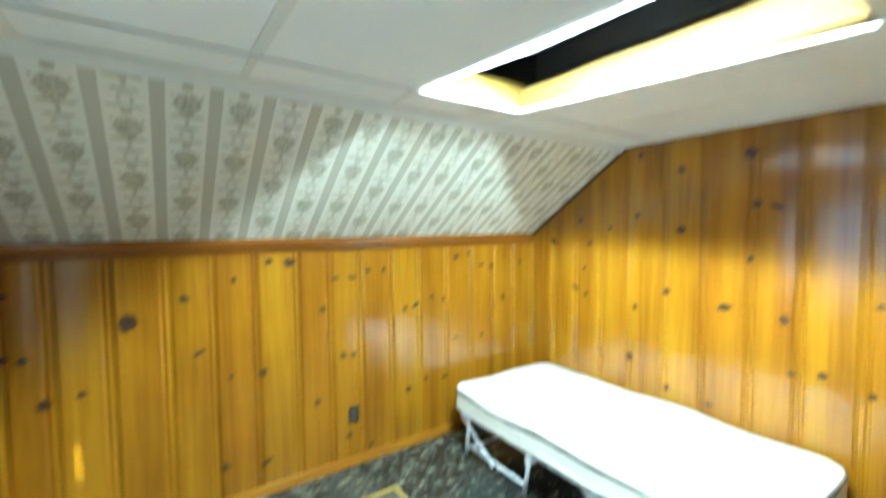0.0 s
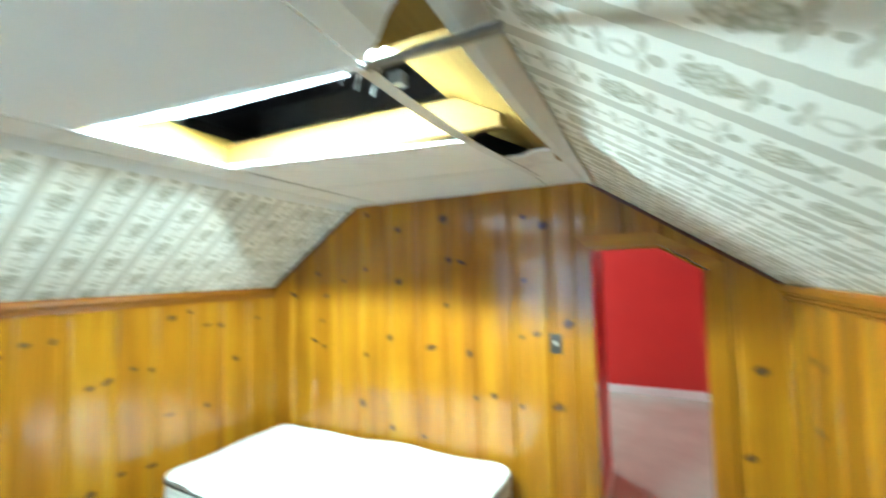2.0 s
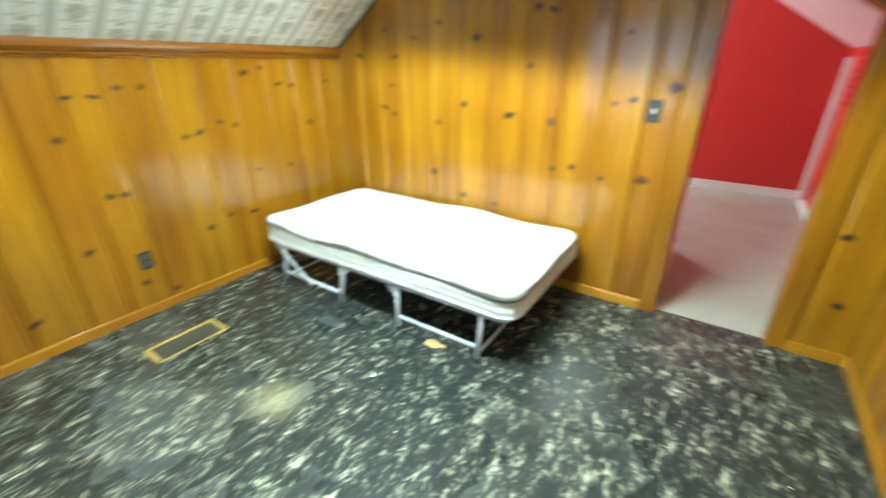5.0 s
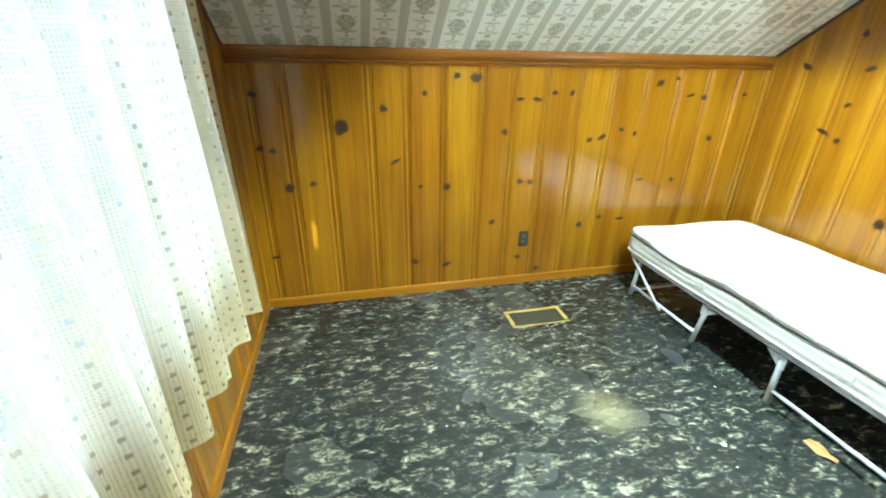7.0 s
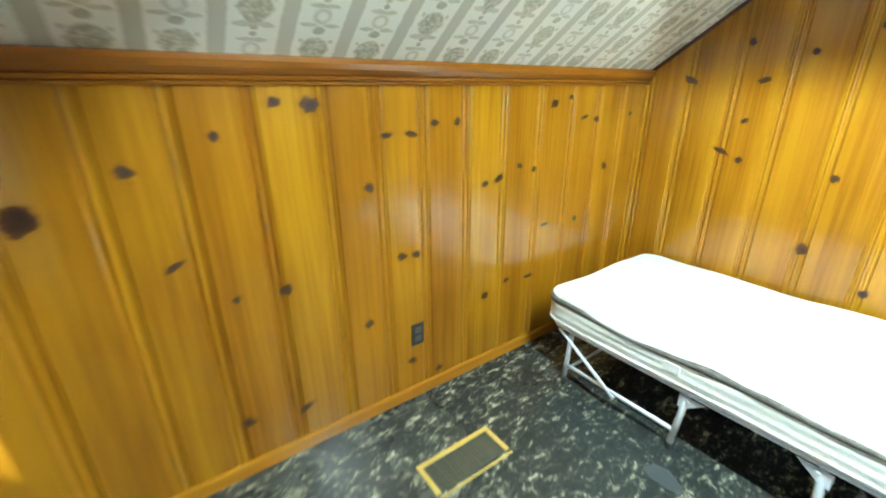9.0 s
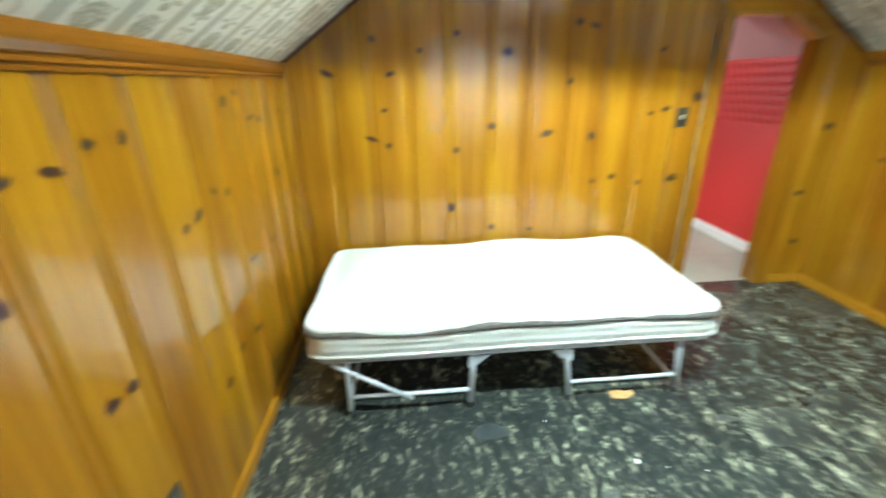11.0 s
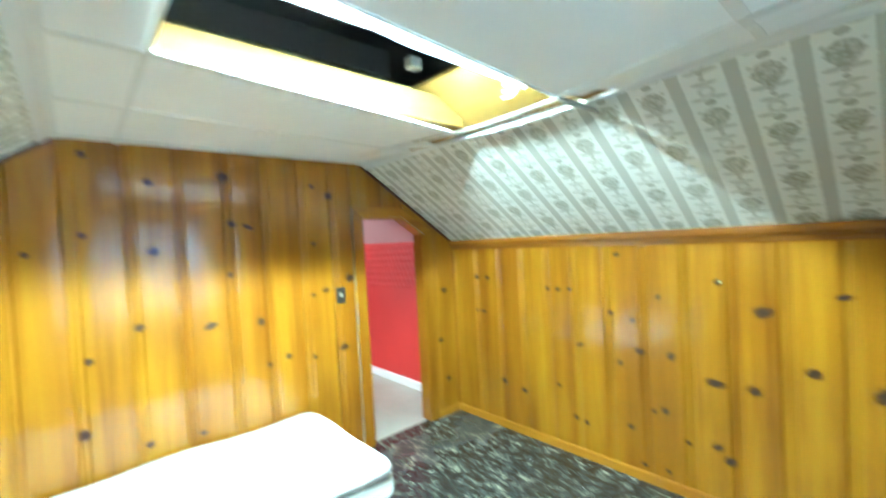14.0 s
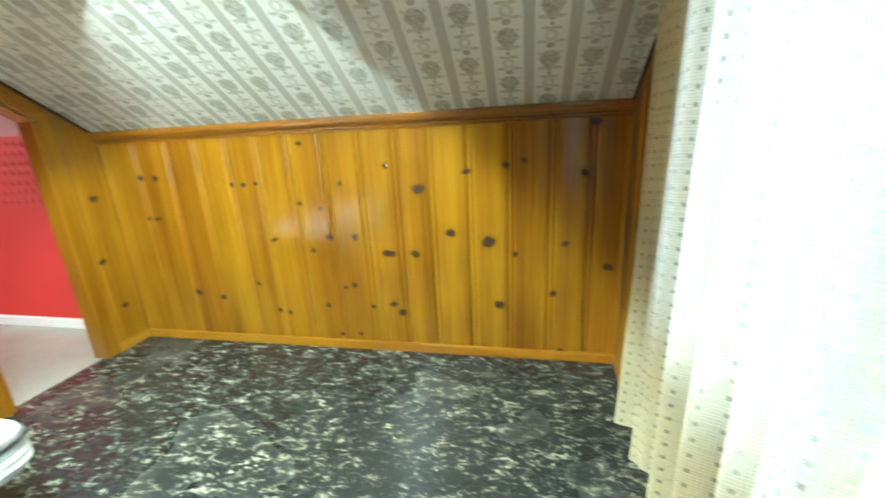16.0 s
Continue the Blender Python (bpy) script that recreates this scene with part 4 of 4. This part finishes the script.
def edge_loop(z, out, top):
    pts = []
    for cx, cy, a0 in ((BX1 - 0.09, BY1 - 0.09, 0), (BX0 + 0.09, BY1 - 0.09, 90), (BX0 + 0.09, BY0 + 0.09, 180), (BX1 - 0.09, BY0 + 0.09, 270)):
        for k in range(7):
            a = radians(a0 + k * 15)
            pts.append(Vector((cx + (0.09 + out) * math.cos(a), cy + (0.09 + out) * math.sin(a), 0)))
    pts.append(pts[0].copy())
    full = []
    for a, b in zip(pts, pts[1:]):
        n = max(1, int((b - a).length / 0.06))
        full += [a.lerp(b, k / n) for k in range(n)]
    full.append(pts[-1])
    return [(p.x, p.y, z + wave_z(p.x, p.y, top)) for p in full]


cord = edge_loop(MZ1 - 0.036, 0.009, True)
bm = bmesh.new()
rows = []
for k, p in enumerate(cord):
    h = 0.0145 + 0.004 * math.sin(p[1] * 7.0 + p[0] * 3) + 0.002 * math.sin(p[1] * 31.0)
    c3 = Vector((p[0] - (BX0 + BX1) / 2, (p[1] - (BY0 + BY1) / 2) * 0.5, 0)).normalized() * 0.006
    rows.append([bm.verts.new((p[0] + c3.x * a, p[1] + c3.y * a, p[2] + h * b)) for a, b in ((-1, 1), (0.8, 0.7), (1, 0), (0.8, -0.7), (-1, -1))])
for r, q in zip(rows, rows[1:]):
    for k in range(5):
        bm.faces.new((r[k], r[(k + 1) % 5], q[(k + 1) % 5], q[k]))
bmesh.ops.recalc_face_normals(bm, faces=bm.faces[:])
under(mattress, part("piping", bm, PIPING, None, "crumpled grey edge piping", True))
under(mattress, part("piping", tube_bm(edge_loop(MZ0 + 0.020, 0.006, False), 0.008, 8), TICKING, None, "", True))
for y in (3.02, 2.26):
    under(mattress, part("handle_tab", box_bm(BX0 - 0.0145, y - 0.035, MZ0 + 0.06, BX0 - 0.004, y + 0.035, MZ1 - 0.058, 0.004), TICKING))

# ---- fixtures and small things ----
reg = empty("floor_register", (1.61, 3.435, 0), "yellow framed floor register with a dark grille", "floor vent")
rx0, rx1, ry0, ry1 = 1.42, 1.805, 3.345, 3.525
for a in ((rx0, ry0, rx1, ry0 + 0.008), (rx0, ry1 - 0.022, rx1, ry1), (rx0, ry0 + 0.0225, rx0 + 0.022, ry1 - 0.0225), (rx1 - 0.022, ry0 + 0.0225, rx1, ry1 - 0.0225)):
    under(reg, part("frame", box_bm(a[0], a[1], 0.0005, a[2], a[3], 0.007, 0.002), BRASS))
under(reg, part("grille_back", box_bm(rx0 + 0.02, ry0 + 0.02, 0.0004, rx1 - 0.02, ry1 - 0.02, 0.0015), RUBBER))
for k in range(22):
    x = rx0 + 0.03 + k * (rx1 - rx0 - 0.06) / 21
    under(reg, part("slat", box_bm(x - 0.0045, ry0 + 0.0225, 0.002, x + 0.0045, ry1 - 0.0225, 0.005), GRILLE))

outlet = empty("outlet", (1.685, YN, 0.357), "dark brown electrical outlet on the pine wall", "outlet")
under(outlet, part("plate", box_bm(1.649, YN - 0.006, 0.299, 1.721, YN - 0.0005, 0.415, 0.003), BROWN_PLATE))
for z in (0.334, 0.380):
    rec = under(outlet, part("receptacle", box_bm(1.668, YN - 0.009, z - 0.015, 1.702, YN - 0.006, z + 0.015, 0.002), DEVICE))
    for dx in (-0.007, 0.007):
        under(rec, part("slot", box_bm(1.685 + dx - 0.0015, YN - 0.0097, z - 0.005, 1.685 + dx + 0.0015, YN - 0.009, z + 0.006), RUBBER))
switch = empty("light_switch", (XE, 1.475, 1.215), "dark brown light switch plate with ivory toggle", "light switch")
under(switch, part("plate", box_bm(XE - 0.006, 1.438, 1.155, XE - 0.0005, 1.510, 1.275, 0.003), BROWN_PLATE))
under(switch, part("toggle", prism_bm([(XE - 0.006, 1.203), (XE - 0.006, 1.227), (XE - 0.020, 1.232), (XE - 0.018, 1.222)], 1, 1.468, 1.480), TOGGLE, None, "ivory toggle"))
nail = empty("wall_hook", (1.29, YS, 1.277), "small pale metal hook on the pine wall", "hook")
under(nail, part("hook", tube_bm([(1.292, YS + 0.0005, 1.275), (1.292, YS + 0.018, 1.275), (1.292, YS + 0.022, 1.288)], 0.004, 8), TOGGLE, None, "", True))


def scrap(name, at, w, h, n, material, label, category, seed, curl=0.02):
    """A torn flat scrap with an uneven edge."""
    rnd = random.Random(seed)
    bm2 = bmesh.new()
    mid = bm2.verts.new((at[0], at[1], 0.004 + curl * 0.3))
    ring = []
    for k in range(n):
        a = k * 2 * math.pi / n
        f = rnd.uniform(0.7, 1.15)
        ring.append(bm2.verts.new((at[0] + w * f * math.cos(a), at[1] + h * f * math.sin(a), 0.002 + curl * rnd.random())))
    for k in range(n):
        bm2.faces.new((mid, ring[k], ring[(k + 1) % n]))
    ext = bmesh.ops.extrude_face_region(bm2, geom=bm2.faces[:])
    for v in ext["geom"]:
        if isinstance(v, bmesh.types.BMVert):
            v.co.z += 0.0015
    bmesh.ops.recalc_face_normals(bm2, faces=bm2.faces[:])
    ob = part(name, bm2, material)
    return tagged(ob, label, category)


scrap("paper_scrap", (2.365, 2.22), 0.032, 0.07, 13, SCRAP, "torn tan paper scrap on the floor by the cot", "paper scrap", 3)
scrap("white_chip", (1.99, 2.335), 0.013, 0.011, 7, WHITE, "small white chip lying on the floor", "chip", 4, 0.002)
scrap("floor_patch", (2.20, 2.90), 0.05, 0.09, 9, PATCH_GREY, "dull dark grey patch on the floor by the cot", "floor patch", 6, 0.0)
rnd = random.Random(11)
for k in range(16):
    scrap("debris_flake", (rnd.uniform(0.6, 3.2), rnd.uniform(0.5, 3.2)), 0.004, 0.004, 5, WHITE, "tiny pale flake lying on the floor", "flake", 30 + k, 0.001)
scrap("ceiling_patch", (0, 0), 0.034, 0.05, 12, TAN_PATCH, "pale tan peeled patch on the ceiling board", "stain", 9, 0.0).matrix_world = Matrix.Translation((0.865, 1.95, sag(0.865, 1.95) - 0.011))

# ---- the red room beyond the doorway ----
hall_floor = structure("floor_hall", box_bm(XE + 0.056, 0.1, -0.12, 7.4, 4.0, 0.0), VINYL, "cream vinyl floor of the red room", "floor")
structure("wall_hall_partition", box_bm(XE + 0.111, DN + 0.012, 0.0, 4.52, DN + 0.13, 2.4), RED, "red painted partition wall beside the doorway", "wall")
structure("wall_hall_far", box_bm(6.93, 0.1, 0.0, 7.03, 4.0, 2.9), RED, "red painted far wall", "wall")
HY = 0.27
wall_red = structure("wall_hall_south", box_bm(XE + 0.111, 0.17, 0.0, 6.93, HY, 1.6), RED, "red knee wall with embossed papered upper part", "wall")
bm = prism_bm([(HY - 0.03, 1.565), (1.3, 2.25), (1.3, 2.30), (HY - 0.03, 1.62)], 0, XE + 0.111, 6.93)
structure("slope_hall", bm, PINKISH, "pale pink sloping ceiling of the red room", "sloping ceiling")
structure("ceiling_hall", box_bm(XE + 0.111, 1.3, 2.25, 6.93, 4.0, 2.30), WHITE, "pale flat ceiling of the red room", "ceiling")
structure("wall_hall_north", box_bm(XE + 0.111, 3.7, 0.0, 6.93, 3.8, 2.25), WHITE, "plain pale wall closing the red room", "wall")
structure("baseboard_hall_south", prism_bm([(HY, 0.001), (HY + 0.014, 0.001), (HY + 0.014, 0.07), (HY + 0.006, 0.085), (HY, 0.087)], 0, XE + 0.111, 6.91), WHITE, "white painted baseboard", "baseboard")
structure("baseboard_hall_partition", prism_bm([(DN + 0.012, 0.001), (DN - 0.002, 0.001), (DN - 0.002, 0.085), (DN + 0.012, 0.087)], 0, XE + 0.12, 4.52), WHITE, "white painted baseboard", "baseboard")
structure("baseboard_hall_far", prism_bm([(6.93, 0.001), (6.916, 0.001), (6.916, 0.10), (6.93, 0.103)], 1, HY + 0.02, 3.69), WHITE, "white painted baseboard", "baseboard")
structure("trim_hall_post", box_bm(6.6, HY + 0.001, 0.088, 6.7, HY + 0.05, 1.5, 0.004), WHITE, "white painted trim post in the red room", "trim")


# raised lattice on the upper red wall
def lattice(wall):
    bm2 = bmesh.new()
    d = 0.075
    for i in range(60):
        for j in range(7):
            x = XE + 0.15 + i * d + (d / 2 if j % 2 else 0)
            z = 1.10 + j * d * 0.95
            if x > 6.5 or z > 1.56:
                continue
            vs = [bm2.verts.new((x + a, HY, z + b)) for a, b in ((-0.035, 0), (0, -0.034), (0.035, 0), (0, 0.034))]
            tip = bm2.verts.new((x, HY + 0.013, z))
            for k in range(4):
                bm2.faces.new((vs[k], vs[(k + 1) % 4], tip))
    bmesh.ops.recalc_face_normals(bm2, faces=bm2.faces[:])
    ob = part("embossing", bm2, RED, wall, "embossed red diamond relief")
    ob["kind"] = "stuff"


lattice(wall_red)
